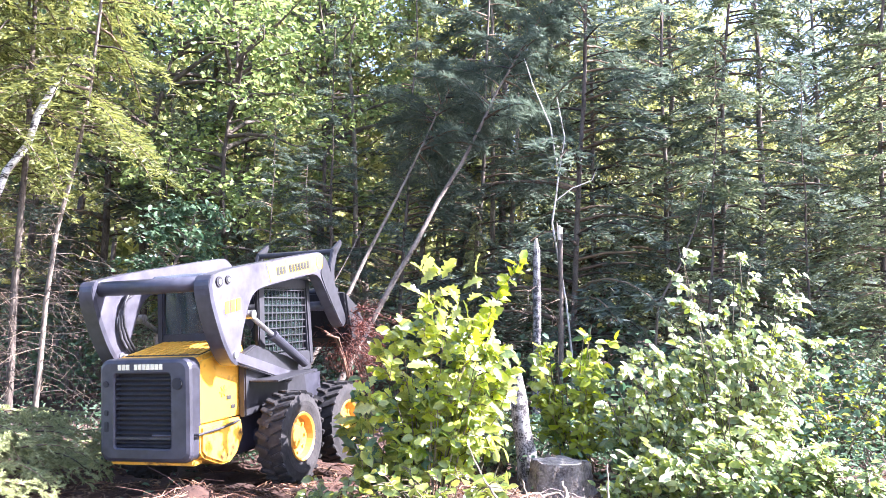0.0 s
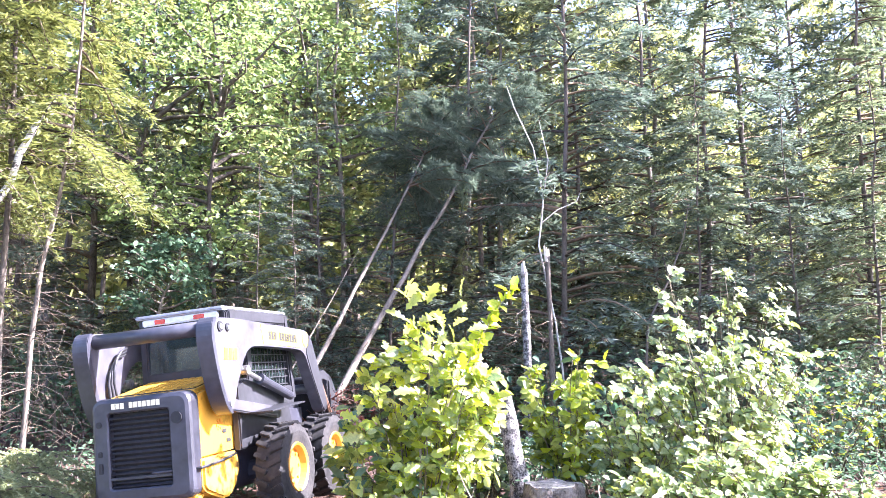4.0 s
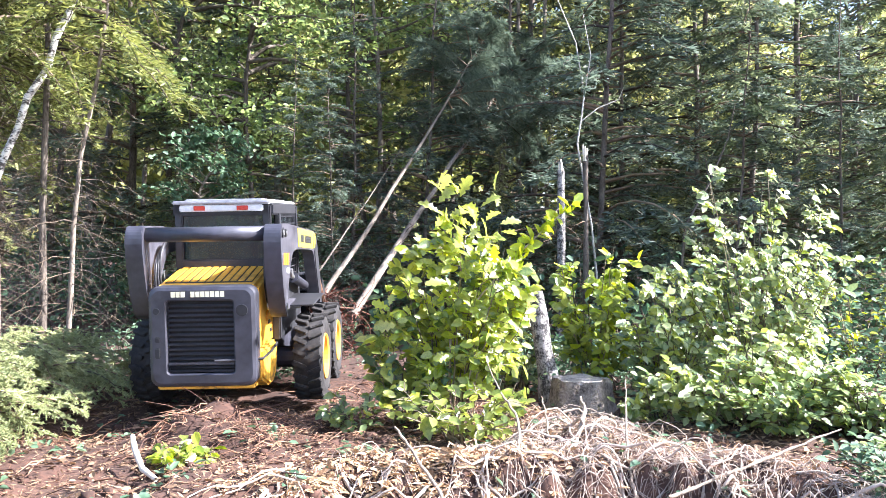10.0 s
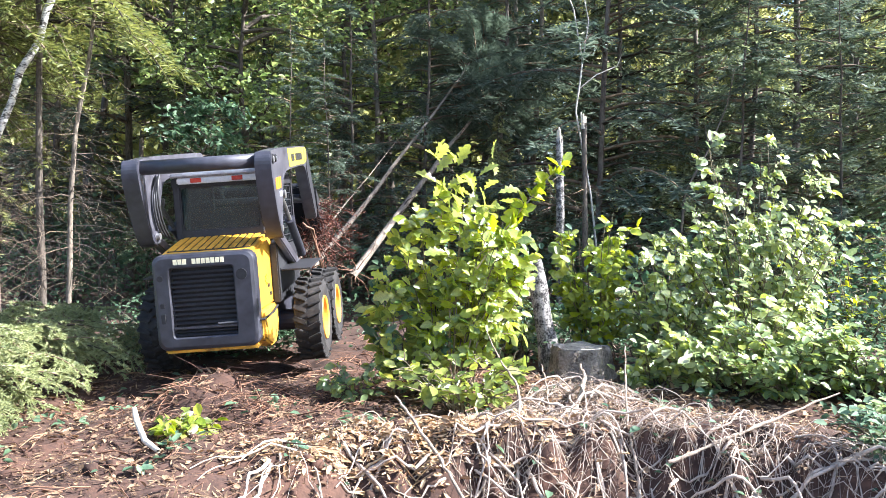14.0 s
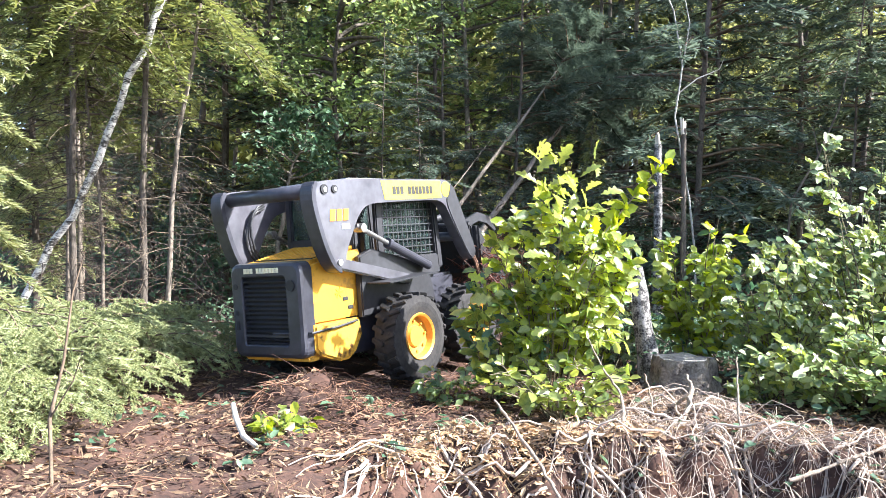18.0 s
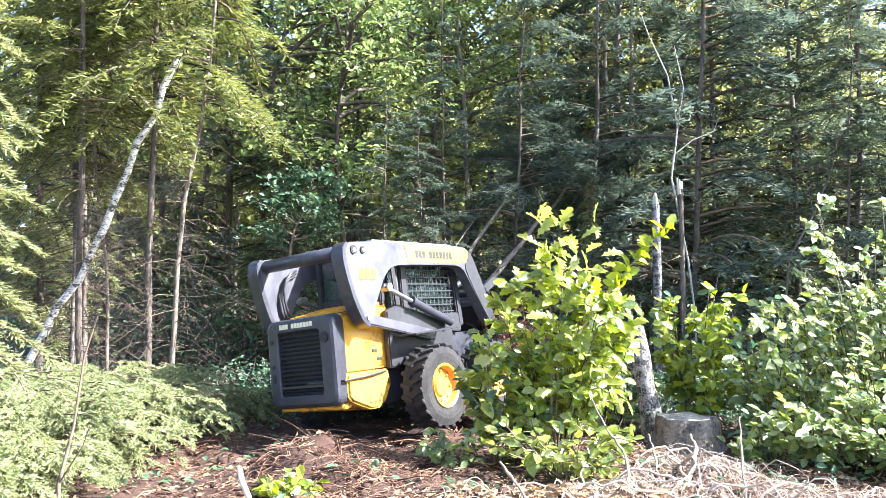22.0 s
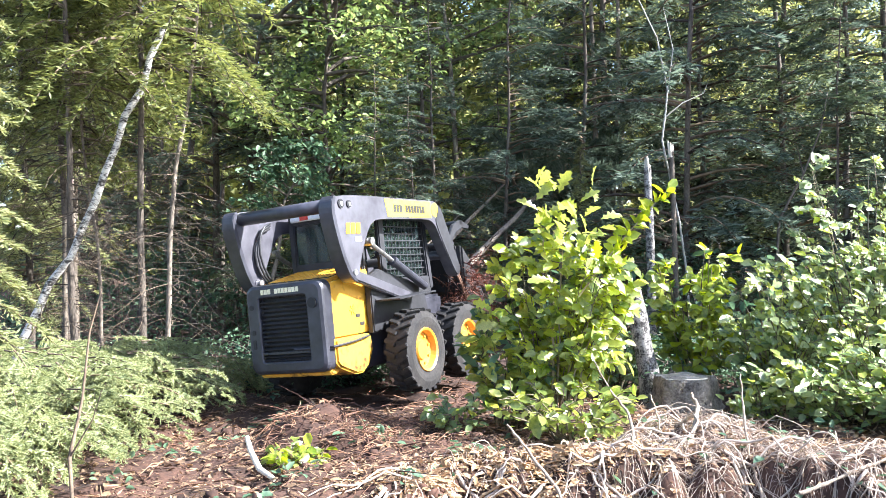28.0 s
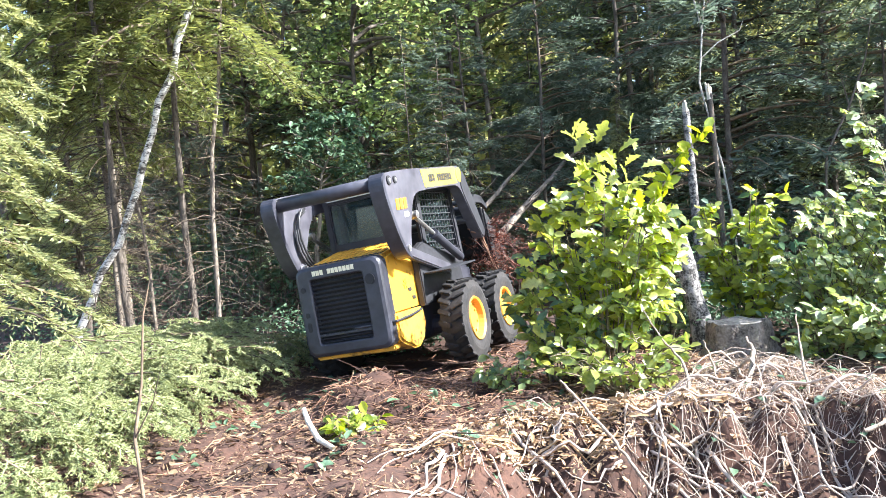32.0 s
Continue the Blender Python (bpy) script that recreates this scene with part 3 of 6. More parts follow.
def far_woods():
    """A belt of distant leafy woods, one sheet of loose leaves and stems."""
    r = np.random.RandomState(6)
    s, w = Soup(), Soup()
    for k in range(190):
        x, y = r.uniform(-34, 34), r.uniform(31, 42)
        if k >= 120:
            x, y = r.uniform(-32, 32), r.uniform(44, 54)
        z, h = float(height(x, y)), r.uniform(11, 16) * (0.72 if x > 12 else 1.0)
        w.tube([[x, y, z - 0.2], [x + r.normal(0, 0.3), y, z + h * 0.5], [x + r.normal(0, 0.5), y, z + h * 0.9]], [0.16, 0.11, 0.04], 5)
        n = 340
        u = r.rand(n, 1)
        spread = 1.9 * np.sin(math.pi * (0.28 + 0.68 * u)) + 0.2
        c = np.array([x, y, z]) + np.concatenate([r.normal(0, 0.6, (n, 2)) * spread, h * (0.01 + 0.99 * u)], 1)
        s.leaves(c, unit(r.normal(0, 1, (n, 3))), unit(r.normal(0, 0.7, (n, 3)) + [0, 0, 1]), r.uniform(0.36, 0.7, n) * (1.0 if k < 120 else 1.7))
    ob = thing("far_woods", Matrix.Identity(4), "distant belt of mixed yellow green woods", "woods", kind="stuff")
    mesh_part("stemwork", w.mesh("stemwork"), BARK, ob)
    mesh_part("foliage", s.mesh("foliage"), WOODS, ob)


def undergrowth():
    """Shaded ferns, seedlings and low leaves under the trees, past counting."""
    r = np.random.RandomState(7)
    s, w = Soup(), Soup()
    for k in range(1050):
        x, y = r.uniform(-12, 12), 9.8 + 13 * r.rand() ** 1.2
        if k % 4 == 0:
            x, y = r.uniform(-3.6, -2.3), r.uniform(8.9, 12.6)
        if k % 4 == 1:
            x, y = r.uniform(0.2, 5.0), r.uniform(8.4, 11.0)
        low = (-9.0 < x < -2.3 and y < 12.6) or k % 4 == 1
        if -2.9 < x < 0.3 and y < 11.0 and not low:
            continue
        z, h = float(height(x, y)), r.uniform(0.15, 0.55) if low else r.uniform(0.4, 1.4) * (1 + 0.10 * (y - 10))
        n = 46
        c = np.array([x, y, z]) + np.concatenate([r.normal(0, 0.42, (n, 2)), h * r.rand(n, 1)], 1)
        s.leaves(c, unit(r.normal(0, 1, (n, 3)) * [1, 1, 0.4]), unit(np.array([0, 0, 1.0]) + r.normal(0, 0.6, (n, 3))), r.uniform(0.035, 0.075, n) if low else r.uniform(0.07, 0.16, n))
        w.tube([[x, y, z - 0.03], [x + r.normal(0, 0.1), y, z + h * 0.5], [x + r.normal(0, 0.2), y, z + h]], [0.012, 0.009, 0.003], 4)
    ob = thing("undergrowth", Matrix.Identity(4), "dim green undergrowth below the trees", "undergrowth", kind="stuff")
    mesh_part("stemwork", w.mesh("stemwork"), BARK, ob)
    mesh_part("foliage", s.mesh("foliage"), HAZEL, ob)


front_trees()
undergrowth()
back_trees()
far_woods()

# ---- the skid-steer loader ----
# Its own space: x to its right side, y ahead, z up, from the ground under the rear axle.
HINGE = Vector((0, -0.2, 1.5))
LOADER = {}


def grow(name, material, parent, build, label="", smooth=False, origin=None):
    """A part whose geometry is written in the loader's space; origin moves its own zero there."""
    bm = bmesh.new()
    build(bm)
    if origin is not None:
        bmesh.ops.translate(bm, vec=-Vector(origin), verts=bm.verts)
    ob = part(name, bm, material, parent, label, smooth)
    return ob


def wheel(parent, x, y):
    """A lugged tyre on a dished yellow rim, its axle at its own zero."""
    side = 1 if x > 0 else -1
    bm = bmesh.new()
    R, r, w = 0.41, 0.205, 0.13
    prof = [(-w * 0.86, r), (-w, r + 0.07), (-w * 1.02, R - 0.10), (-w * 0.86, R - 0.035), (w * 0.86, R - 0.035), (w * 1.02, R - 0.10), (w, r + 0.07), (w * 0.86, r)]
    n = 40
    rings = [[bm.verts.new((px, pr * math.cos(a), pr * math.sin(a))) for px, pr in prof] for a in (2 * math.pi * k / n for k in range(n))]
    for k in range(n):
        for j in range(len(prof)):
            bm.faces.new((rings[k][j], rings[k][(j + 1) % 8], rings[(k + 1) % n][(j + 1) % 8], rings[(k + 1) % n][j]))
    tyre = part("tyre", bm, RUBBER, parent, "black muddy rubber tyre with deep lugs")
    tyre.location = (x, y, 0.40)
    bm = bmesh.new()
    for k in range(22):
        a = 2 * math.pi * k / 22
        for s in (-1, 1):
            b = a + (math.pi / 22 if s > 0 else 0)
            box(bm, (0, 0, 0), (w * 0.98, 0.044, 0.032), 0.006, Matrix.Rotation(b, 4, "X") @ Matrix.Translation((s * w * 0.5, 0, R - 0.024)) @ Matrix.Rotation(s * 0.42, 4, "Z"))
    lug = part("tread", bm, RUBBER, tyre)
    bm = bmesh.new()
    prof = [(0.115, 0.215), (0.128, 0.208), (0.115, 0.188), (0.06, 0.172), (0.045, 0.10), (0.07, 0.09), (0.07, 0.0)]
    n = 28
    rings = [[bm.verts.new((side * px, pr * math.cos(a), pr * math.sin(a))) for px, pr in prof[:-1]] for a in (2 * math.pi * k / n for k in range(n))]
    tip = bm.verts.new((side * 0.07, 0, 0))
    for k in range(n):
        for j in range(len(prof) - 2):
            bm.faces.new((rings[k][j], rings[k][j + 1], rings[(k + 1) % n][j + 1], rings[(k + 1) % n][j]))
        bm.faces.new((rings[k][-1], tip, rings[(k + 1) % n][-1]))
    for k in range(8):
        a = 2 * math.pi * k / 8
        rod(bm, (side * 0.045, 0.14 * math.cos(a), 0.14 * math.sin(a)), (side * 0.068, 0.14 * math.cos(a), 0.14 * math.sin(a)), 0.014, seg=6)
    part("rim", bm, RIM, tyre, "yellow orange dished steel rim")
    LOADER.setdefault("wheels", []).append(tyre)


def bars_of_letters(material, parent, at, along, up, count, w, h, gap, depth, skip=(), origin=None):
    """A row of plain bars that stands for lettering, each a part of its own."""
    at, along, up = Vector(at), Vector(along).normalized(), Vector(up).normalized()
    out = along.cross(up)
    turn = Matrix((along, up, out)).transposed().to_4x4()
    for k in range(count):
        if k not in skip:
            grow("lettering_bar", material, parent, lambda b: box(b, at + along * k * (w + gap), (w, h, depth), 0, turn), origin=origin)


def rounded(outline, times=2):
    """An outline with its corners cut off again and again."""
    for _ in range(times):
        pts = []
        for (a, b), (c, d) in zip(outline, outline[1:] + outline[:1]):
            pts += [(0.78 * a + 0.22 * c, 0.78 * b + 0.22 * d), (0.22 * a + 0.78 * c, 0.22 * b + 0.78 * d)]
        outline = pts
    return outline


def rear_door_shell(bm):
    """A moulded door with round corners and a sunk window for the grille."""
    def loop(x0, x1, z0, z1, r, y):
        pts = []
        for cx, cz, a in ((x1 - r, z1 - r, 0), (x0 + r, z1 - r, 90), (x0 + r, z0 + r, 180), (x1 - r, z0 + r, 270)):
            for k in range(6):
                t = math.radians(a + 18 * k)
                pts.append(bm.verts.new((cx + r * math.cos(t), y, cz + r * math.sin(t))))
        return pts
    loops = [loop(-0.435, 0.435, 0.345, 1.165, 0.085, -0.825), loop(-0.435, 0.435, 0.345, 1.165, 0.085, -0.925), loop(-0.425, 0.425, 0.355, 1.155, 0.08, -0.952),
             loop(-0.40, 0.40, 0.38, 1.13, 0.07, -0.966), loop(-0.295, 0.265, 0.445, 1.055, 0.035, -0.966), loop(-0.283, 0.253, 0.457, 1.043, 0.025, -0.955), loop(-0.28, 0.25, 0.46, 1.04, 0.02, -0.885)]
    for p, q in zip(loops, loops[1:]):
        for k in range(24):
            bm.faces.new((p[k], p[(k + 1) % 24], q[(k + 1) % 24], q[k]))
    bm.faces.new(loops[0][::-1])
    bm.faces.new(loops[-1])
    bmesh.ops.recalc_face_normals(bm, faces=bm.faces)


def loader():
    ob = thing("skid_steer_loader", Matrix.Identity(4), "muddy yellow and black skid-steer loader working at the wood's edge", "loader")
    LOADER["thing"] = ob
    # chassis and yellow tail
    grow("chassis", BLACK, ob, lambda b: (box(b, (0, 0.45, 0.60), (0.80, 1.75, 0.62), 0.03), box(b, (0, 0.55, 0.36), (0.62, 1.6, 0.12), 0.02)), "dark steel lower chassis")
    tail = [(-0.80, 0.36), (-0.85, 0.41), (-0.85, 0.62), (-0.28, 0.62), (-0.25, 0.47), (-0.34, 0.33), (-0.44, 0.27), (-0.56, 0.27)]
    grow("tail_guard", YELLOW_DIRTY_SHADED, ob, lambda b: prism(b, tail, -0.46, 0.46, 0.02), "scratched yellow steel guard with rust and dents")
    cover = [(-0.85, 0.60), (-0.85, 1.10), (-0.80, 1.16), (-0.20, 1.27), (-0.16, 1.20), (-0.16, 0.60)]
    grow("engine_cover", YELLOW, ob, lambda b: prism(b, cover, -0.425, 0.425, 0.035), "yellow painted engine cover")
    for k in range(11):
        x = -0.33 + 0.066 * k
        grow("louvre", YELLOW, ob, lambda b, x=x: prism(b, [(-0.72, 1.172), (-0.72, 1.186), (-0.24, 1.276), (-0.24, 1.262)], x - 0.025, x + 0.025, 0.004))
    grow("vent_recess", GRILLE, ob, lambda b: prism(b, [(-0.74, 1.160), (-0.74, 1.177), (-0.22, 1.273), (-0.22, 1.255)], -0.36, 0.36), "dark gap under the louvres")
    for x, y, z in ((0.427, -0.42, 0.80), (0.427, -0.36, 0.72)):
        grow("side_latch", DECAL_DARK, ob, lambda b, x=x, y=y, z=z: box(b, (x, y, z), (0.012, 0.07, 0.035), 0.004))
    grow("logo", ORANGE, ob, lambda b: [box(b, (0.429, -0.50, 0.86), (0.006, 0.10, 0.018), 0, Matrix.Rotation(a, 4, "X")) for a in (0.2, 1.1, 2.2)], "small orange emblem bars")
    # rear door
    door = grow("rear_door", BLACK, ob, rear_door_shell, "black plastic rear engine door with a slatted grille")
    grow("grille_back", GRILLE, door, lambda b: box(b, (-0.015, -0.895, 0.75), (0.54, 0.01, 0.60), 0), "dark radiator behind the slats")
    for k in range(12):
        grow("slat", SLAT, door, lambda b, z=0.575 + 0.039 * k: box(b, (-0.015, -0.935, z), (0.535, 0.030, 0.010), 0.003, Matrix.Rotation(0.5, 4, "X")))
    grow("grille_bar", BLACK, door, lambda b: box(b, (-0.015, -0.935, 0.535), (0.54, 0.05, 0.022), 0.006))
    for k in range(2):
        grow("slat", SLAT, door, lambda b, z=0.475 + 0.032 * k: box(b, (-0.015, -0.935, z), (0.535, 0.030, 0.009), 0.003, Matrix.Rotation(0.5, 4, "X")))
    bars_of_letters(DECAL_PALE, door, (-0.225, -0.969, 1.098), (1, 0, 0), (0, 0, 1), 11, 0.031, 0.044, 0.0085, 0.006, (3,))
    grow("fuel_cap", GRILLE, door, lambda b: rod(b, (0.325, -0.978, 0.965), (0.325, -0.955, 0.965), 0.047, seg=18), "round black cap")
    for z, h in ((0.735, 0.045), (0.625, 0.085)):
        grow("tail_lamp", GRILLE, door, lambda b, z=z, h=h: box(b, (-0.358, -0.968, z), (0.042, 0.014, h), 0.006), "small dark lamp")
    grow("round_emblem", GRILLE, door, lambda b: rod(b, (-0.362, -0.972, 0.965), (-0.362, -0.958, 0.965), 0.026, seg=14))
    # the dark paint tone here stands for the shade below the door
    grow("bumper_seam", YELLOW_DIRTY_SHADED, ob, lambda b: box(b, (0, -0.815, 0.332), (0.80, 0.12, 0.045), 0.012), "yellow lower bumper edge, shade put into its paint")
    grow("guard_bar", CABGREY, ob, lambda b: hose_line(b, [(0.10, -0.985, 0.56), (0.47, -0.90, 0.56), (0.485, -0.6, 0.575), (0.475, -0.34, 0.60)], 0.011), "bent steel rod across the tail")
    # cab
    cab = grow("cab", CABGREY, ob, lambda b: box(b, (0, -0.22, 1.24), (0.84, 0.05, 0.20), 0.012), "dark grey steel cab")
    for x in (-0.39, 0.39):
        grow("rear_post", CABGREY, cab, lambda b, x=x: box(b, (x, -0.22, 1.54), (0.07, 0.06, 0.56), 0.012))
        q = 1.08 * x
        grow("sill", CABGREY, cab, lambda b, q=q: box(b, (q, 0.40, 1.02), (0.05, 1.25, 0.20), 0.012))
        grow("front_post", CABGREY, cab, lambda b, q=q: box(b, (q, 1.00, 1.40), (0.06, 0.09, 0.85), 0.015, Matrix.Rotation(0.08, 4, "X")))
        grow("roof_rail", CABGREY, cab, lambda b, q=q: box(b, (q, 0.40, 1.78), (0.05, 1.25, 0.10), 0.012))
        grow("side_post", CABGREY, cab, lambda b, q=q: box(b, (q, 0.10, 1.40), (0.05, 0.10, 0.72), 0.012))
    grow("rear_header", CABGREY, cab, lambda b: box(b, (0, -0.22, 1.78), (0.84, 0.06, 0.10), 0.012))
    grow("rear_window", GLASS, cab, lambda b: box(b, (0, -0.215, 1.54), (0.70, 0.012, 0.40), 0), "dark tinted rear pane")
    for s in (-1, 1):
        for k in range(11):
            grow("screen_bar", CABGREY, cab, lambda b, s=s, k=k: box(b, (s * 0.425, 0.17 + 0.072 * k, 1.43), (0.008, 0.009, 0.64), 0))
        for k in range(9):
            grow("screen_bar", CABGREY, cab, lambda b, s=s, k=k: box(b, (s * 0.433, 0.53, 1.14 + 0.072 * k), (0.008, 0.80, 0.010), 0))
        grow("side_window", GLASS, cab, lambda b, s=s: box(b, (s * 0.405, 0.53, 1.43), (0.008, 0.80, 0.66), 0), "dark side pane")
    roof = grow("roof", ROOFGREY, cab, lambda b: (box(b, (0, 0.36, 1.845), (0.86, 1.34, 0.035), 0.012), box(b, (0, 0.36, 1.868), (0.70, 1.10, 0.02), 0.012)), "pale grey dusty steel roof")
    grow("roof_lamp", WHITE, cab, lambda b: box(b, (0.0, -0.275, 1.795), (0.74, 0.03, 0.060), 0.010), "white rear light strip")
    for x in (-0.19, 0.19):
        grow("reflector", RED, cab, lambda b, x=x: box(b, (x, -0.294, 1.795), (0.10, 0.012, 0.040), 0.003), "red reflector")
    grow("seat_back", BLACK, ob, lambda b: box(b, (0, 0.12, 1.25), (0.46, 0.12, 0.55), 0.05), "black operator seat")
    # fenders, towers
    for s in (-1, 1):
        grow("fender", CABGREY, ob, lambda b, s=s: (box(b, (s * 0.635, 0.14, 0.93), (0.30, 0.72, 0.014), 0.005, Matrix.Rotation(0.05, 4, "X")), box(b, (s * 0.49, 0.14, 0.89), (0.03, 0.72, 0.10), 0.01)), "bent bare metal step plate over the wheel")
        grow("tower", CABGREY, ob, lambda b, s=s: prism(b, [(-0.28, 0.62), (-0.28, 1.16), (-0.10, 1.22), (0.75, 1.02), (0.85, 0.62)], s * 0.43, s * 0.50, 0.012), "dark steel side tower")
        for y in (0.09, 1.04):
            grow("axle_case", BLACK, ob, lambda b, s=s, y=y: rod(b, (s * 0.40, y, 0.40), (s * 0.66, y, 0.40), 0.10))
        wheel(ob, s * 0.725, 0.09)
        wheel(ob, s * 0.725, 1.04)
    for k in range(2):
        grow("front_hose", TWIG_RED, ob, lambda b, k=k: hose_line(b, [(0.50 + 0.03 * k, 1.22, 1.30 - 0.04 * k), (0.56 + 0.03 * k, 1.36, 1.22), (0.60, 1.45 + 0.03 * k, 1.0), (0.64 + 0.02 * k, 1.50, 0.72)], 0.012), "rusty red hose", True)
    # lift arms
    plate = [(-0.73, 1.945), (-0.79, 1.89), (-0.79, 1.75), (-0.70, 1.42), (-0.60, 1.22), (-0.53, 1.185), (-0.46, 1.22), (-0.42, 1.36), (-0.25, 1.63), (-0.14, 1.72), (0.02, 1.745),
             (0.98, 1.745), (1.08, 1.71), (1.20, 1.52), (1.45, 1.14), (1.52, 1.10), (1.585, 1.15), (1.58, 1.22), (1.34, 1.70), (1.26, 1.87), (1.14, 1.94), (1.00, 1.945), (0.2, 1.955), (-0.3, 1.96)]
    arm = grow("lift_arm", ARMPAINT, ob, lambda b: prism(b, rounded(plate), 0.50, 0.615, 0.008), "black painted lift arm with a yellow stripe", origin=HINGE)
    arm.location = HINGE
    LOADER["arm"] = arm
    grow("opposite_lift_arm", ARMPAINT, arm, lambda b: prism(b, rounded(plate), -0.615, -0.50, 0.008), "matching lift arm of the other side", origin=HINGE)
    grow("cross_tube", BLACK, arm, lambda b: rod(b, (-0.52, -0.69, 1.87), (0.52, -0.69, 1.87), 0.062, seg=20), "round black tube between the arms", True, HINGE)
    for s in (-1, 1):
        rim = [(-0.75, 1.95), (-0.81, 1.89), (-0.81, 1.74), (-0.72, 1.41), (-0.615, 1.205), (-0.53, 1.16), (-0.51, 1.185), (-0.59, 1.24), (-0.68, 1.43), (-0.765, 1.75), (-0.765, 1.88), (-0.72, 1.935)]
        grow("arm_edge", BLACK, arm, lambda b, s=s, rim=rim: prism(b, rounded(rim), s * 0.492, s * 0.632, 0.006), "thick rounded rear edge of the arm", False, HINGE)
        for y, r in ((-0.65, 0.042), (-0.525, 0.034)):
            grow("pin", GRILLE, arm, lambda b, s=s, y=y, r=r: rod(b, (s * 0.60, y, 1.875), (s * 0.627, y, 1.875), r, seg=16), "dark round pin", False, HINGE)
            grow("pin_cap", STEEL, arm, lambda b, s=s, y=y, r=r: rod(b, (s * 0.60, y + 0.004, 1.873), (s * 0.632, y + 0.004, 1.873), r * 0.55, seg=12), "", False, HINGE)
        grow("pin", STEEL, arm, lambda b, s=s: rod(b, (s * 0.46, -0.53, 1.255), (s * 0.63, -0.53, 1.255), 0.030, seg=14), "", False, HINGE)
        nose = [(1.10, 1.73), (1.21, 1.52), (1.45, 1.15), (1.52, 1.115), (1.575, 1.16), (1.57, 1.22), (1.335, 1.70), (1.255, 1.86), (1.20, 1.90), (1.17, 1.80)]
        grow("arm_nose", CABGREY, arm, lambda b, s=s, nose=nose: prism(b, rounded(nose), s * 0.610, s * 0.624, 0.003), "dark worn front end of the arm", False, HINGE)
        grow("stripe", DECAL_YELLOW, arm, lambda b, s=s: prism(b, [(0.14, 1.765), (0.10, 1.94), (1.03, 1.93), (1.03, 1.76)], s * 0.614, s * 0.619), "yellow stripe along the arm", False, HINGE)
        bars_of_letters(DECAL_DARK, arm, (s * 0.621, 0.28 if s > 0 else 0.90, 1.848), (0, s, -s * 0.01), (0, 0, 1), 11, 0.045, 0.075, 0.013, 0.004, (3,), origin=HINGE)
        grow("stripe_end", DECAL_YELLOW, arm, lambda b, s=s: rod(b, (s * 0.612, 1.12, 1.845), (s * 0.619, 1.12, 1.845), 0.078, seg=18), "round yellow emblem", False, HINGE)
        bars_of_letters(ORANGE, arm, (s * 0.618, -0.57 if s > 0 else -0.34, 1.655), (0, s, 0), (0, 0.16, 1), 3, 0.062, 0.10, 0.02, 0.004, origin=HINGE)
        grow("tag", WHITE, arm, lambda b, s=s: box(b, (s * 0.618, -0.42, 1.555), (0.005, 0.10, 0.045), 0), "small white tag", False, HINGE)
        # hoses on the inner side
        for k in range(3):
            def line(b, s=s, k=k):
                pts = [(s * (0.47 - 0.015 * k), -0.30 + 0.02 * k - 0.27 * math.sin(a) - 0.03 * k * math.cos(a), 1.50 + (0.28 + 0.025 * k) * math.cos(a)) for a in np.linspace(0.1, 2.9, 9)]
                hose_line(b, pts, 0.011)
            grow("hose", HOSE, arm, line, "black hydraulic hose", True, HINGE)
    grow("torque_tube", BLACK, arm, lambda b: rod(b, (-0.52, 1.36, 1.36), (0.52, 1.36, 1.36), 0.05, seg=14), "", True, HINGE)
    # grapple bucket: keyed on the arm
    tool_at = Vector((0, 1.54, 1.16))
    def tool_frame(b):
        box(b, (0, 1.66, 1.26), (1.10, 0.05, 0.40), 0.015)
        box(b, (-0.45, 1.62, 1.26), (0.06, 0.14, 0.46), 0.015)
        box(b, (0.45, 1.62, 1.26), (0.06, 0.14, 0.46), 0.015)
    tool = grow("grapple_bucket", GRILLE, arm, tool_frame, "dark worn steel grapple bucket", origin=tool_at)
    tool.location = tool_at - HINGE
    LOADER["tool"] = tool
    shell = [(1.67, 1.44), (1.70, 1.44), (1.73, 0.98), (1.83, 0.84), (2.14, 0.82), (2.14, 0.79), (1.80, 0.79), (1.66, 0.94)]
    bm = bmesh.new()
    prism(bm, shell, -0.60, 0.60, 0.006)
    for s in (-1, 1):
        prism(bm, [(1.69, 1.43), (1.90, 1.22), (2.13, 0.84), (2.13, 0.80), (1.81, 0.80), (1.67, 0.94)], s * 0.60, s * 0.62, 0.004)
    bmesh.ops.translate(bm, vec=-(HINGE + tool.location), verts=bm.verts)
    more = bmesh.new()
    me = bpy.data.meshes.new("grapple")
    bm.to_mesh(me)
    bm.free()
    more.from_mesh(tool.data)
    more.from_mesh(me)
    more.to_mesh(tool.data)
    more.free()
    jaw_at = Vector((0, 1.64, 1.46))
    def jaw_shape(b):
        for x in (-0.46, 0.46):
            prism(b, [(1.61, 1.42), (1.61, 1.51), (1.92, 1.54), (2.12, 1.45), (2.24, 1.26), (2.19, 1.25), (2.07, 1.38), (1.90, 1.45)], x - 0.02, x + 0.02, 0.006)
        rod(b, (-0.52, 1.66, 1.465), (0.52, 1.66, 1.465), 0.035)
        rod(b, (-0.48, 2.09, 1.43), (0.48, 2.09, 1.43), 0.03)
        rod(b, (0, 1.68, 1.53), (0, 1.98, 1.52), 0.035)
    jaw = grow("grapple_jaw", CABGREY, arm, jaw_shape, "dark steel grapple jaw with two hooked tines", origin=jaw_at)
    LOADER["jaw"] = (jaw, jaw_at - HINGE)
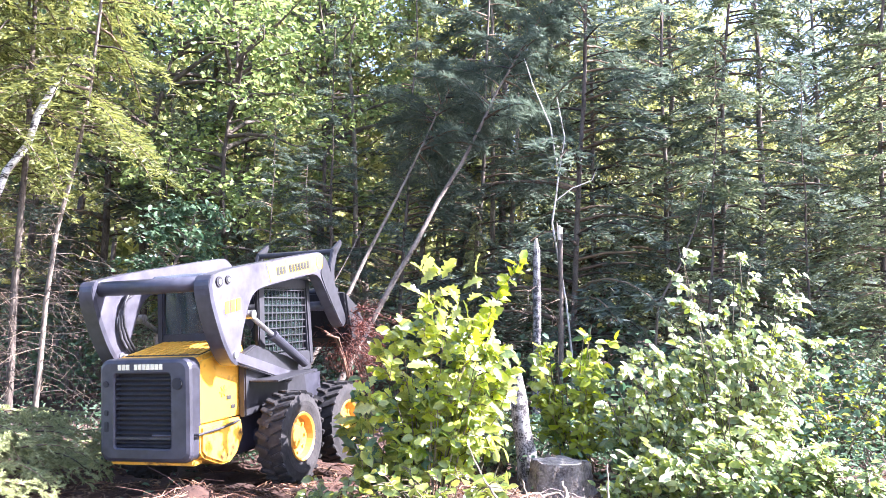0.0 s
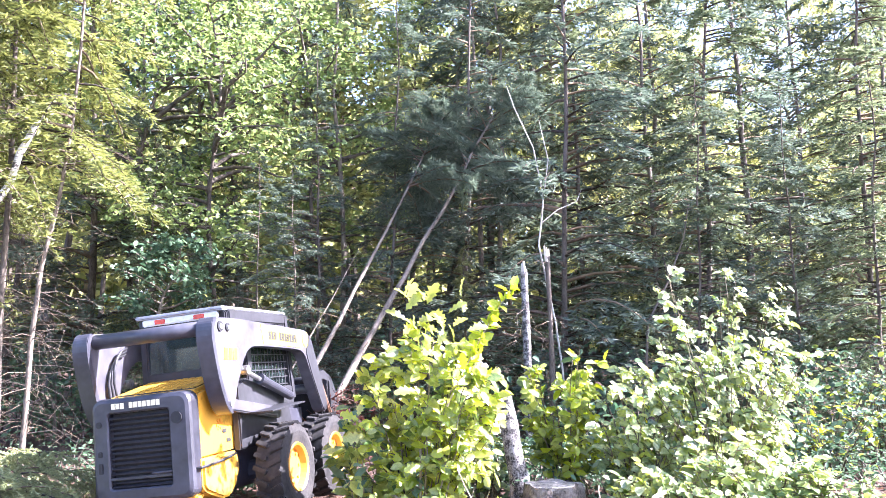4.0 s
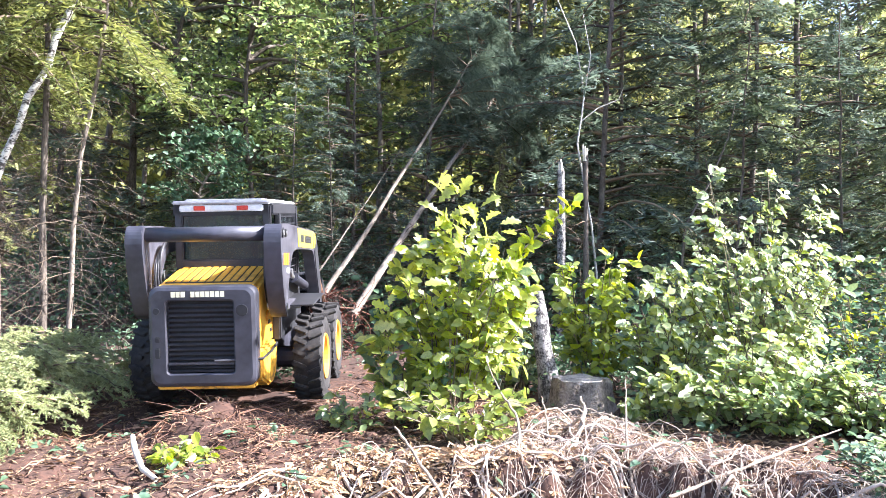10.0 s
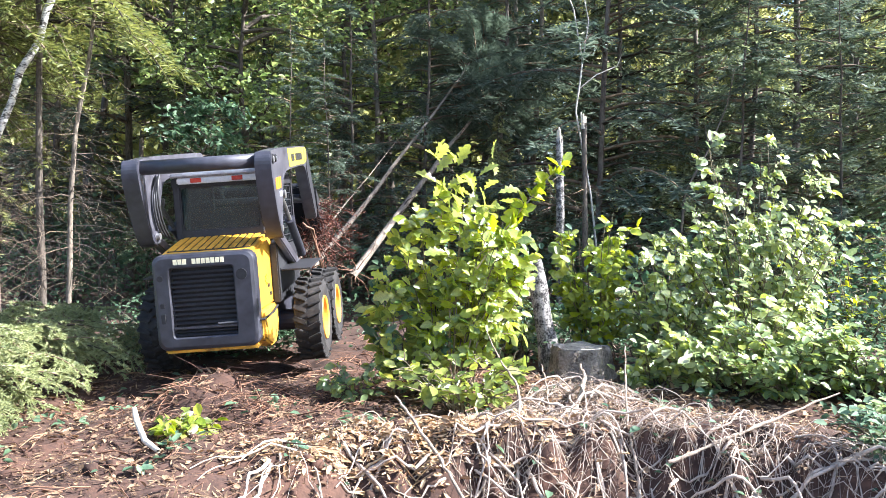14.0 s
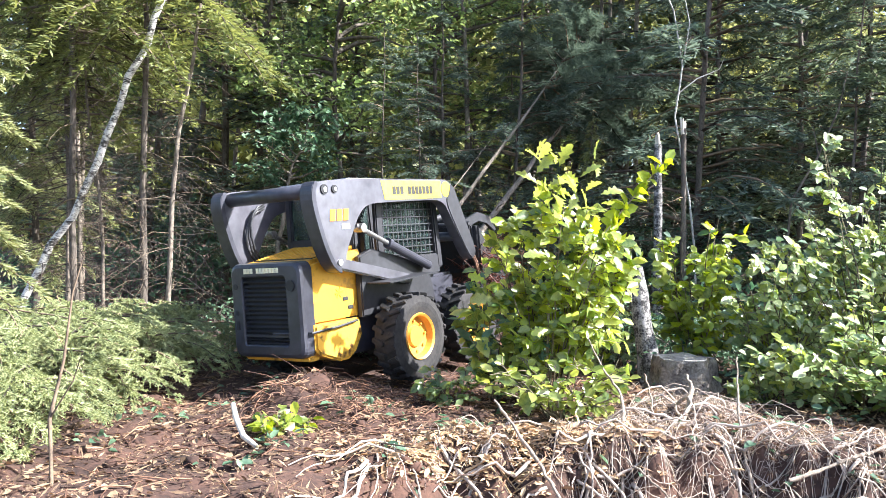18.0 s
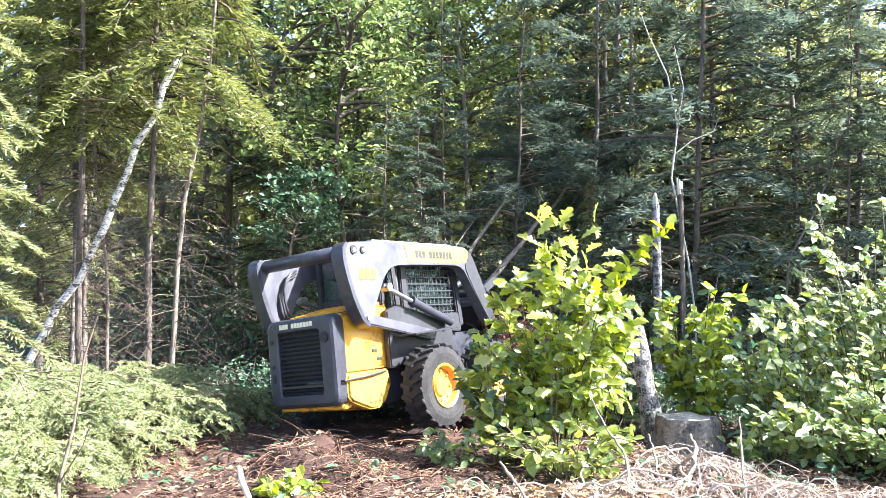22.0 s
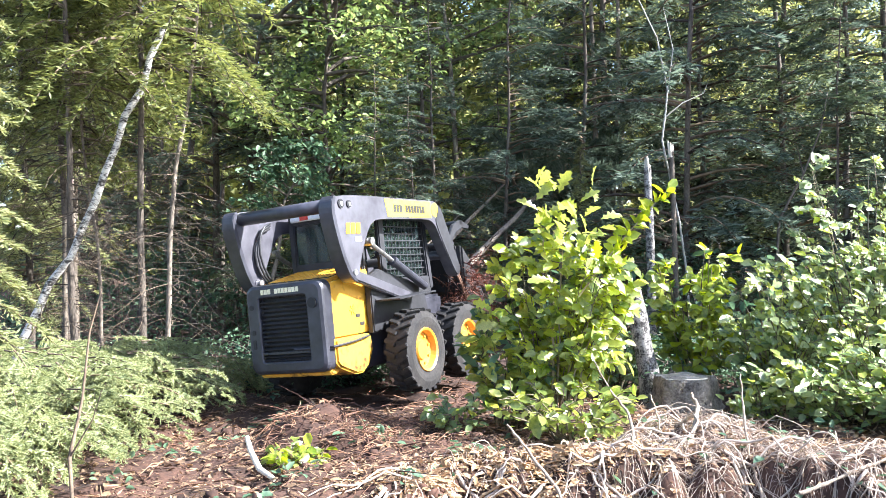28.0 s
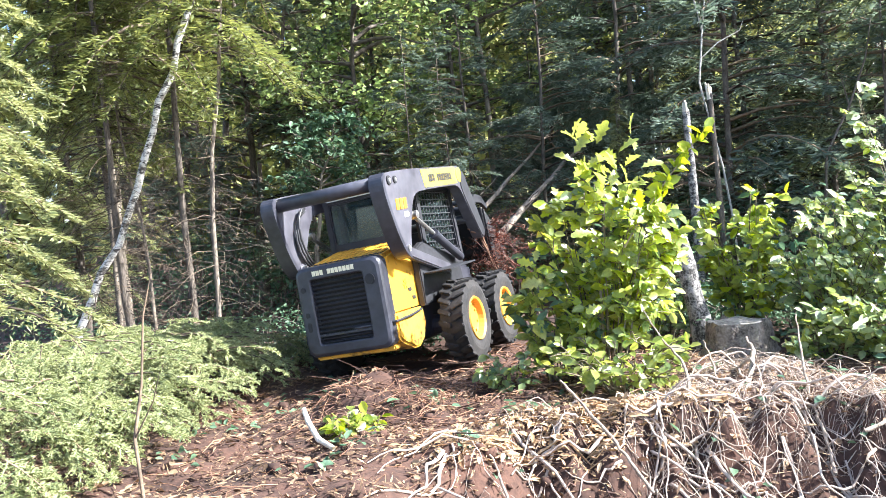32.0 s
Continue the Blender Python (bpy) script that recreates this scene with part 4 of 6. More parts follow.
    # lift cylinders and lower links, each aimed by its keys; own zero at the pivot, length along +z
    for s in (-1, 1):
        bm = bmesh.new()
        rod(bm, (0, 0, -0.05), (0, 0, 0.60), 0.042, seg=16)
        rod(bm, (0, 0, 0.57), (0, 0, 0.62), 0.05, seg=16)
        LOADER.setdefault("barrel", []).append((s, part("cylinder_barrel", bm, BLACK, ob, "black hydraulic lift cylinder", False)))
        bm = bmesh.new()
        rod(bm, (0, 0, -0.06), (0, 0, 0.55), 0.022, seg=12)
        rod(bm, (-0.05, 0, 0), (0.05, 0, 0), 0.04, seg=12)
        LOADER.setdefault("piston", []).append((s, part("piston_rod", bm, STEEL, ob, "bright steel piston rod", False)))
        bm = bmesh.new()
        box(bm, (0, 0, 0.50), (0.07, 0.10, 1.12), 0.012)
        rod(bm, (-0.05, 0, 0), (0.05, 0, 0), 0.05, seg=14)
        LOADER.setdefault("link", []).append((s, part("lower_link", bm, ARMPAINT, ob, "scuffed black link bar", False)))


loader()


def torn_brush():
    """A reddish dead bough caught under the grapple; it goes where the grapple goes."""
    ob = thing("torn_brush", Matrix.Identity(4), "reddish dead brush and roots caught in the grapple", "brush")
    r = np.random.RandomState(95)
    w, s = Soup(), Soup()
    for _ in range(56):
        d = unit(r.normal(0, 1, 3) * [0.8, 0.8, 0.6] + [0.45, 0.1, -0.7]) * r.uniform(0.25, 0.60)
        u = np.linspace(0, 1, 7)[:, None]
        pts = r.normal(0, 0.13, 3) + d * u + np.cumsum(r.normal(0, 0.03, (7, 3)), 0) * u - np.array([[0, 0, 0.12]]) * u**2
        w.tube(pts, np.linspace(0.009, 0.0025, 7) * r.uniform(0.4, 1.2), 4)
        n = 64
        q = pts[r.randint(1, 7, n)] + r.normal(0, 0.03, (n, 3))
        s.blades(q, unit(d + r.normal(0, 0.35, (n, 3))), unit(r.normal(0, 1, (n, 3))), r.uniform(0.03, 0.08, n), 0.16)
    mesh_part("twigwork", w.mesh("twigwork"), BRUSH_RED, ob, "thin reddish stems and roots")
    mesh_part("needle_mass", s.mesh("needle_mass"), DEAD_RED, ob, "dead red brown needles")
    LOADER["brush"] = ob


torn_brush()

# ---- snags, stump, leaning trees ----
def trunk_piece(s, pts, radii, sides=9, seed=0, lump=0.06):
    r = np.random.RandomState(seed)
    s.tube(pts, np.asarray(radii) * (1 + r.normal(0, lump, len(radii))), sides)


def snag(x, y, h, r0, lean, seed, bark):
    """A snapped trunk: ragged pale splinters over bark, a few dead twigs."""
    r = np.random.RandomState(seed)
    z = float(height(x, y)) - 0.05
    ob = thing("snag", Matrix.Translation((x, y, z)), "snapped dead trunk with a pale splintered top", "dead tree", "snapped trunks")
    p = np.stack([lean * np.linspace(0, 1, 9), 0.02 * np.sin(np.arange(9)), np.linspace(0, h, 9)], -1)
    s = Soup()
    trunk_piece(s, p, np.linspace(r0, r0 * 0.8, 9), 9, seed)
    mesh_part("trunk", s.mesh("trunk"), bark, ob, smooth=True)
    s = Soup()
    for _ in range(9):
        a, q = r.uniform(0, 6.3), r0 * 0.6 * r.rand()
        o = p[-1] + [q * math.cos(a), q * math.sin(a), -0.08]
        s.tube([o, o + [r.normal(0, 0.012), r.normal(0, 0.012), r.uniform(0.10, 0.24)]], [0.026, 0.010], 4)
    mesh_part("splintered_top", s.mesh("splintered_top"), WOOD_PALE, ob, "pale fresh splinters")
    s = Soup()
    dead_limbs(s, r, p, h * 0.3, h * 0.97, 9, 0.9, 0.007)
    mesh_part("twigwork", s.mesh("twigwork"), DEAD, ob, "dead side twigs")


def crooked_sapling():
    ob = thing("bare_sapling", at_ground(1.95, 11.5), "pale crooked forked sapling with few leaves", "sapling")
    s = Soup()
    main = [(0, 0, 0), (-0.05, 0, 1.2), (-0.13, 0, 1.9), (-0.34, 0, 3.04), (-0.28, 0, 3.45), (-0.24, 0.05, 3.75), (-0.36, 0.1, 4.5), (-0.62, 0.1, 5.1), (-0.75, 0.1, 5.5)]
    s.tube(main, [0.017, 0.016, 0.015, 0.014, 0.013, 0.012, 0.010, 0.007, 0.003], 6)
    s.tube([(-0.30, 0, 3.35), (-0.05, 0, 3.55), (0.25, 0.05, 3.68), (0.36, 0.05, 3.95)], [0.011, 0.009, 0.007, 0.003], 6)
    s.tube([(-0.25, 0, 3.70), (-0.16, 0, 4.3), (-0.28, 0, 4.9)], [0.010, 0.008, 0.003], 6)
    mesh_part("stem", s.mesh("stem"), PALE_STEM, ob, smooth=True)
    ob = thing("bare_sapling", at_ground(3.05, 11.3), "thin grey bent sapling", "sapling")
    s = Soup()
    s.tube([(0.0, 0, 0.0), (0.0, 0, 1.3), (0.05, 0, 1.9), (0.38, 0, 2.5), (0.62, 0, 3.1), (0.72, 0, 3.6)], [0.022, 0.020, 0.018, 0.014, 0.010, 0.004], 6)
    s.tube([(0.38, 0, 2.5), (0.30, 0, 2.9)], [0.012, 0.004], 5)
    mesh_part("stem", s.mesh("stem"), BARK, ob, smooth=True)


def stump():
    x, y = 1.11, 7.62
    z = float(height(x, y))
    ob = thing("tree_stump", Matrix.Translation((x, y, z - 0.03)), "weathered grey tree stump with a sawn top", "stump")
    r = np.random.RandomState(3)
    n, zs = 26, np.array([-0.10, 0.0, 0.09, 0.19, 0.28, 0.325])
    rr = np.array([0.40, 0.34, 0.29, 0.265, 0.26, 0.245])
    a = np.arange(n) * 2 * math.pi / n
    lump = 1 + 0.09 * np.sin(5 * a + 1) + 0.05 * r.normal(0, 1, n)
    v = np.stack([rr[:, None] * lump * np.cos(a), rr[:, None] * lump * np.sin(a), np.repeat(zs[:, None], n, 1) + 0.015 * r.normal(0, 1, (6, n))], -1).reshape(-1, 3)
    i, j = np.meshgrid(np.arange(5), np.arange(n), indexing="ij")
    i, j = i.ravel(), j.ravel()
    k = (j + 1) % n
    mesh_part("bark", arrays("bark", v, np.stack([i * n + j, i * n + k, (i + 1) * n + k, (i + 1) * n + j], -1)), STUMP, ob, "cracked grey lichened bark")
    bm = bmesh.new()
    rise = 0.33 + 0.006 * r.normal(0, 1, n)
    low = [bm.verts.new((0.238 * lump[q] * math.cos(a[q]), 0.238 * lump[q] * math.sin(a[q]), 0.24)) for q in range(n)]
    ring = [bm.verts.new((0.244 * lump[q] * math.cos(a[q]), 0.244 * lump[q] * math.sin(a[q]), rise[q])) for q in range(n)]
    c = bm.verts.new((0, 0, 0.335))
    for q in range(n):
        bm.faces.new((ring[q], ring[(q + 1) % n], c))
        bm.faces.new((low[q], low[(q + 1) % n], ring[(q + 1) % n], ring[q]))
    part("cut_face", bm, GREY_WOOD, ob, "grey sawn face")


def birch_pole():
    ob = thing("birch_tree", at_ground(0.84, 7.95), "mottled grey birch trunk standing behind the shrub", "birch tree")
    s = Soup()
    trunk_piece(s, [(0.03, 0, -0.05), (0.0, 0, 0.3), (-0.05, 0, 0.55), (-0.09, 0.02, 0.85), (-0.11, 0.04, 1.12)], [0.125, 0.105, 0.10, 0.085, 0.06], 10, 2)
    mesh_part("trunk", s.mesh("trunk"), LICHEN, ob, smooth=True)
    ob = thing("birch_tree", Matrix.Translation((-6.62, 9.0, -0.1)), "mottled white birch leaning into the spruces", "birch tree")
    r = np.random.RandomState(8)
    s = Soup()
    z = np.linspace(0, 4.25, 14)
    p = np.stack([0.0 + 0.505 * z + 0.004 * z * z + r.normal(0, 0.025, 14), 0.1 * np.sin(z), z], -1)
    trunk_piece(s, p, np.linspace(0.052, 0.036, 14), 10, 4)
    mesh_part("trunk", s.mesh("trunk"), BIRCH, ob, "white bark with dark patches", smooth=True)
    s = Soup()
    dead_limbs(s, r, p, 1.0, 4.1, 12, 0.9, 0.008)
    mesh_part("limbwork", s.mesh("limbwork"), DEAD, ob)


LEANERS = []


def leaners():
    """Pines that the loader pushes over: own zero at the root, trunk along z."""
    thick = [(0, 0.43, 0.25, 0.87), (2, 0.44, 0.15, 0.90), (3.5, 0.42, 0.35, 0.84), (6, 0.35, 0.70, 0.63), (9, 0.34, 0.68, 0.65), (13, 0.33, 0.78, 0.53), (17, 0.35, 0.75, 0.57), (19, 0.34, 0.76, 0.56),
             (21, 0.32, 0.80, 0.51), (24, 0.29, 0.87, 0.40), (27, 0.33, 0.86, 0.39), (29, 0.30, 0.89, 0.35), (32, 0.30, 0.89, 0.34)]
    thin = [(0, 0.36, 0.43, 0.83), (2, 0.34, 0.38, 0.86), (3.5, 0.36, 0.45, 0.81), (6, 0.39, 0.58, 0.71), (9, 0.38, 0.55, 0.74), (13, 0.41, 0.66, 0.62), (17, 0.42, 0.63, 0.65), (20, 0.36, 0.69, 0.63),
            (24, 0.25, 0.86, 0.43), (27, 0.29, 0.88, 0.38), (29, 0.25, 0.91, 0.33), (32, 0.27, 0.90, 0.33)]
    spec = [("thick", (-1.0, 11.5, 1.45), 0.056, 6.4, 21, BARK_PALE, thick), ("thin", (-1.5, 11.5, 1.6), 0.042, 5.2, 22, BARK_PALE, thin), ("slim", (-1.8, 11.4, 1.55), 0.018, 2.2, 23, BARK_PALE, thin)]
    for kind, base, r0, h, seed, bark, rows in spec:
        r = np.random.RandomState(seed)
        ob = thing("leaning_pine", Matrix.Translation(base), "thin pine trunk pushed over by the loader" if kind != "thick" else "mottled pine trunk with dark crown being pushed over", "pine tree", "pushed trees")
        p, rad = stem(r, h + 1.35, r0, 0.0, 0.03)
        p[:, 2] -= 1.35
        s = Soup()
        s.tube(p, rad, 8)
        mesh_part("trunk", s.mesh("trunk"), bark, ob, smooth=True)
        s, w = Soup(), Soup()
        dead_limbs(w, r, p, 0.0, h * 0.55, 16 if kind != "slim" else 5, 0.7, 0.006)
        if kind != "slim":
            for i in range(36):
                f = (i + r.rand()) / 36
                bough(s, w, r, on_stem(p, h * (0.58 + 0.42 * f)), r.uniform(0, 6.3), 1.3 * (1 - f) ** 0.6 * r.uniform(0.6, 1.1) + 0.2, 0.1, 0.13, 80, 0.10, 0.4)
            mesh_part("crown", s.mesh("crown"), PINE, ob, "soft dark needles")
        mesh_part("limbwork", w.mesh("limbwork"), DEAD, ob, "bare dead twigs")
        if kind != "slim":
            for _ in range(12):
                d = unit(r.normal(0, 1, 3) * [1, 1, 0.6] + [0, 0, -0.8]) * r.uniform(0.2, 0.55)
                u = np.linspace(0, 1, 8)[:, None]
                s = Soup()
                s.tube(p[0] + [0, 0, 0.1] + d * u + np.cumsum(r.normal(0, 0.028, (8, 3)), 0) * u, np.linspace(0.011, 0.003, 8) * r.uniform(0.4, 1.1), 5)
                mesh_part("root", s.mesh("root"), TWIG_RED, ob, "reddish torn root")
        LEANERS.append((ob, Vector(base), rows))


# ---- shrubs ----
def oak_leaf(material):
    """A lobed leaf blade, one long along y."""
    edge = [(0, 0), (0.05, 0.12), (0.16, 0.22), (0.09, 0.32), (0.27, 0.45), (0.15, 0.53), (0.30, 0.70), (0.14, 0.76), (0.13, 0.92), (0.0, 1.0)]
    v = [(0, y, 0.06 * math.sin(3 * y)) for x, y in edge]
    left = [(-x, y, 0.06 * math.sin(3 * y) + 0.3 * x) for x, y in edge]
    right = [(x, y, 0.06 * math.sin(3 * y) + 0.3 * x) for x, y in edge]
    n, faces = len(edge), []
    for k in range(n - 1):
        faces += [(k, k + 1, n + k + 1, n + k), (k + 1, k, 2 * n + k, 2 * n + k + 1)]
    me = arrays("leaf", v + left + right, faces)
    me.materials.append(material)
    return me


def shrub(name, label, at, seed, stems, tall, spread, leaves, size, leafy, wide=0.62, lean=(0, 0), singles=0, face=(0.0, -0.25, 0.55), low=0.12, loose=0.30, lobed=0.0):
    """Many thin stems from one root, with leaves along the twigs; the first ones are single leaves of their own."""
    r = np.random.RandomState(seed)
    ob = thing(name, at_ground(*at), label, "bush", "shrubs")
    w = Soup()
    spots = []
    for k in range(stems):
        a, f = r.uniform(0, 6.3), r.uniform(0.25, 1.0) ** 0.7
        top = np.array([math.cos(a) * spread * f + lean[0], math.sin(a) * spread * f * 0.8 + lean[1], tall * (1.06 - 0.55 * f**2) * r.uniform(0.72, 1.05)])
        root = np.array([math.cos(a), math.sin(a), 0]) * 0.12 * r.rand()
        t = np.linspace(0, 1, 7)[:, None]
        bend = np.array([math.cos(a), math.sin(a), 0]) * spread * 0.22
        pts = root + (top - root) * t + bend * (t**2 - t) + r.normal(0, 0.02, (7, 3)) * t
        w.tube(pts, np.linspace(0.010, 0.003, 7) * r.uniform(0.6, 1.2), 5)
        for _ in range(9):
            u = r.uniform(low + 0.1, 1.0)
            q = np.array([np.interp(u, t[:, 0], pts[:, c]) for c in range(3)])
            e = unit(np.array([math.cos(a), math.sin(a), 0.35]) * 0.6 + r.normal(0, 0.75, 3)) * spread * r.uniform(0.18, 0.45) * (1.15 - 0.5 * u)
            e[2] = abs(e[2]) * 0.7
            w.tube([q, q + e * 0.55, q + e - [0, 0, 0.02]], [0.005, 0.004, 0.002], 4)
            n = max(2, leaves // (stems * 9))
            f2 = np.linspace(0.15, 1.05, n)[:, None] + r.normal(0, 0.05, (n, 1))
            c = q + e * f2
            d = unit(e + r.normal(0, 1, (n, 3)) * np.linalg.norm(e) * 1.3 * [1, 1, 0.5] + [0, 0, -0.05])
            spots.append((c, d, unit(np.array(face) + r.normal(0, loose, (n, 3))), size * r.uniform(0.45, 1.35, n)))
    c, d, n, z = (np.concatenate([q[k] for q in spots]) for k in range(4))
    d = unit(d - 0.75 * n * (d * n).sum(1, keepdims=True))
    pick = r.permutation(len(c))
    one, rest = pick[:singles], pick[singles:]
    mesh_part("stemwork", w.mesh("stemwork"), STEM, ob, "thin brown stems")
    cut = len(rest) * 7 // 10 if len(leafy) > 1 else len(rest)
    for k, mt in ((rest[:cut], leafy[0]), (rest[cut:], leafy[1 % len(leafy)])):
        if len(k):
            s = Soup()
            s.leaves(c[k], d[k], n[k], z[k], wide, 0.08)
            mesh_part("foliage", s.mesh("foliage"), mt, ob)
    metals, oaks = [], [oak_leaf(mt) for mt in leafy] if lobed else []
    for mt in leafy:
        g = Soup()
        g.leaves(np.zeros((1, 3)), np.array([[0, 1.0, 0]]), np.array([[0, 0, 1.0]]), np.ones(1), wide)
        me = g.mesh("leaf")
        me.materials.append(mt)
        metals.append(me)
    for k in one:
        x = np.cross(d[k], n[k])
        x /= np.linalg.norm(x)
        zz = np.cross(x, d[k])
        m = Matrix((Vector(x), Vector(d[k]), Vector(zz))).transposed().to_4x4()
        oak = r.rand() < lobed
        leaf = new("leaf", (oaks if oak else metals)[r.randint(len(metals))])
        leaf.parent = ob
        leaf.matrix_basis = Matrix.Translation(Vector(c[k])) @ m @ Matrix.Scale(float(z[k]) * (1.45 if oak else 1.0), 4)
    return ob


SWAY = []


def side_branch(bush):
    """A leafy branch of the tall bush that is pressed outwards while the loader works; own zero at its fork."""
    r = np.random.RandomState(77)
    w, s = Soup(), Soup()
    t = np.linspace(0, 1, 7)[:, None]
    pts = np.array([[0, 0, 1.0]]) * t * 1.18 + np.array([[0.10, 0, 0]]) * t**2
    w.tube(pts, np.linspace(0.009, 0.003, 7), 5)
    ob = mesh_part("side_branch", w.mesh("side_branch"), ROOT, bush, "long leafy side branch")
    n = 64
    u = r.uniform(0.2, 1.02, n)
    c = np.stack([np.interp(u, t[:, 0], pts[:, k]) for k in range(3)], -1)
    d = unit(np.array([0, 0, 0.35]) + r.normal(0, 0.7, (n, 3)))
    s.leaves(c, d, unit(np.array([0.5, -0.4, 0.6]) + r.normal(0, 0.4, (n, 3))), r.uniform(0.08, 0.15, n))
    mesh_part("foliage", s.mesh("foliage"), SHRUB_YELLOW, ob, "yellow green leaves")
    SWAY.append((ob, Vector((0.22, 0.1, 1.12))))


def shrubs():
    bush = shrub("leafy_bush", "tall leafy oak and hazel bush with yellow green sunlit leaves", (-0.10, 6.75), 51, 26, 2.02, 0.66, 2200, 0.106, [SHRUB, SHRUB_YELLOW, SHRUB], lean=(0.10, 0), singles=300, face=(0.44, -0.54, 0.56), loose=0.40, lobed=0.55, low=0.18)
    side_branch(bush)
    r = np.random.RandomState(78)
    oak = oak_leaf(SHRUB)
    for k in range(34):
        leaf = new("leaf", oak)
        leaf.parent = bush
        leaf.matrix_basis = pose(r.uniform(-0.15, 0.42), r.uniform(-0.35, 0.2), r.uniform(1.45, 2.05), r.uniform(-10, 80), r.uniform(-40, 40), r.uniform(-180, 180)) @ Matrix.Scale(r.uniform(0.16, 0.23), 4)
    shrub("low_bush", "knee-high leafy shoots at the foot of the bush", (-0.5, 6.85), 65, 14, 1.15, 0.42, 420, 0.13, [SHRUB, HAZEL], face=(0.2, -0.3, 0.6))
    for x, y, h, sp, n, sd in ((2.0, 7.75, 1.0, 0.45, 420, 66), (0.55, 8.5, 1.1, 0.5, 420, 67), (2.1, 7.0, 0.8, 0.5, 560, 69), (1.72, 7.15, 0.42, 0.32, 260, 81), (2.5, 7.05, 1.1, 0.55, 700, 82)):
        shrub("low_bush", "low mixed green shoots round the stump", (x, y), sd, 16, h, sp, n, 0.11, [SHRUB_BLUE, SHRUB, SHRUB_YELLOW], singles=12, face=(0.3, -0.3, 0.7))
    shrub("leafy_bush", "bright green sapling bush behind the stump", (1.36, 8.4), 52, 18, 1.9, 0.46, 1000, 0.115, [SHRUB, SHRUB_YELLOW], singles=90, face=(0.3, -0.4, 0.6), loose=0.45)
    shrub("glossy_bush", "wide bush of glossy leaves that glint in the sun", (2.9, 7.95), 53, 36, 2.6, 0.92, 3300, 0.097, [SHRUB_BLUE, SHRUB, SHRUB_YELLOW], singles=260, face=(0.52, -0.62, 0.56), loose=0.27)
    shrub("glossy_bush", "sunlit bush of mixed glossy and yellowing leaves beside the stump", (1.95, 7.75), 83, 18, 1.45, 0.50, 850, 0.102, [SHRUB_BLUE, SHRUB, SHRUB_YELLOW], singles=80, face=(0.52, -0.62, 0.56), loose=0.30)
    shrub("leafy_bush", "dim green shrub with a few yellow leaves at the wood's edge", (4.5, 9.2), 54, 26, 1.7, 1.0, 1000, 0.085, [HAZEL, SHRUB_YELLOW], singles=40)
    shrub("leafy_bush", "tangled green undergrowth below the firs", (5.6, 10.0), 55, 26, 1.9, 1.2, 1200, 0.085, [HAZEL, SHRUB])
    shrub("low_bush", "low feathery green undergrowth beside the roots", (2.7, 6.7), 56, 34, 0.78, 0.72, 1900, 0.085, [PALE_LEAF, SHRUB], face=(0.2, -0.3, 0.8))
    shrub("low_bush", "low broken seedling with green leaves", (-0.85, 6.6), 57, 9, 0.42, 0.30, 130, 0.09, [PALE_LEAF, SHRUB], loose=0.4)
    for x, y, sd in ((3.25, 6.5, 84), (3.75, 6.2, 85)):
        shrub("low_bush", "feathery pale green seedlings on the bank", (x, y), sd, 24, 0.5, 0.5, 800, 0.075, [PALE_LEAF, SHRUB, HAZEL], face=(0.2, -0.3, 0.8))
    for x, y, h, sd in ((-0.12, 8.2, 1.0, 91), (-0.05, 9.0, 1.1, 92)):
        shrub("low_bush", "shaded leafy shoots behind the tall bush", (x, y), sd, 14, h, 0.34, 330, 0.10, [HAZEL, SHRUB], loose=0.5)
    shrub("low_bush", "low green plants at the foot of the bush", (0.0, 6.3), 58, 20, 0.6, 0.6, 500, 0.10, [SHRUB])
    shrub("low_bush", "low fern-like green plants", (3.2, 5.6), 59, 24, 0.42, 0.55, 900, 0.075, [PALE_LEAF, HAZEL], face=(0.2, -0.3, 0.8))
    shrub("low_bush", "low fern-like green plants beside the bank", (2.75, 4.95), 79, 20, 0.4, 0.5, 700, 0.07, [HAZEL, PALE_LEAF], face=(0.2, -0.3, 0.8))
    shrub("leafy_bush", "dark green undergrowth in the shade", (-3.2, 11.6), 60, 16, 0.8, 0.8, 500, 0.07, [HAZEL])


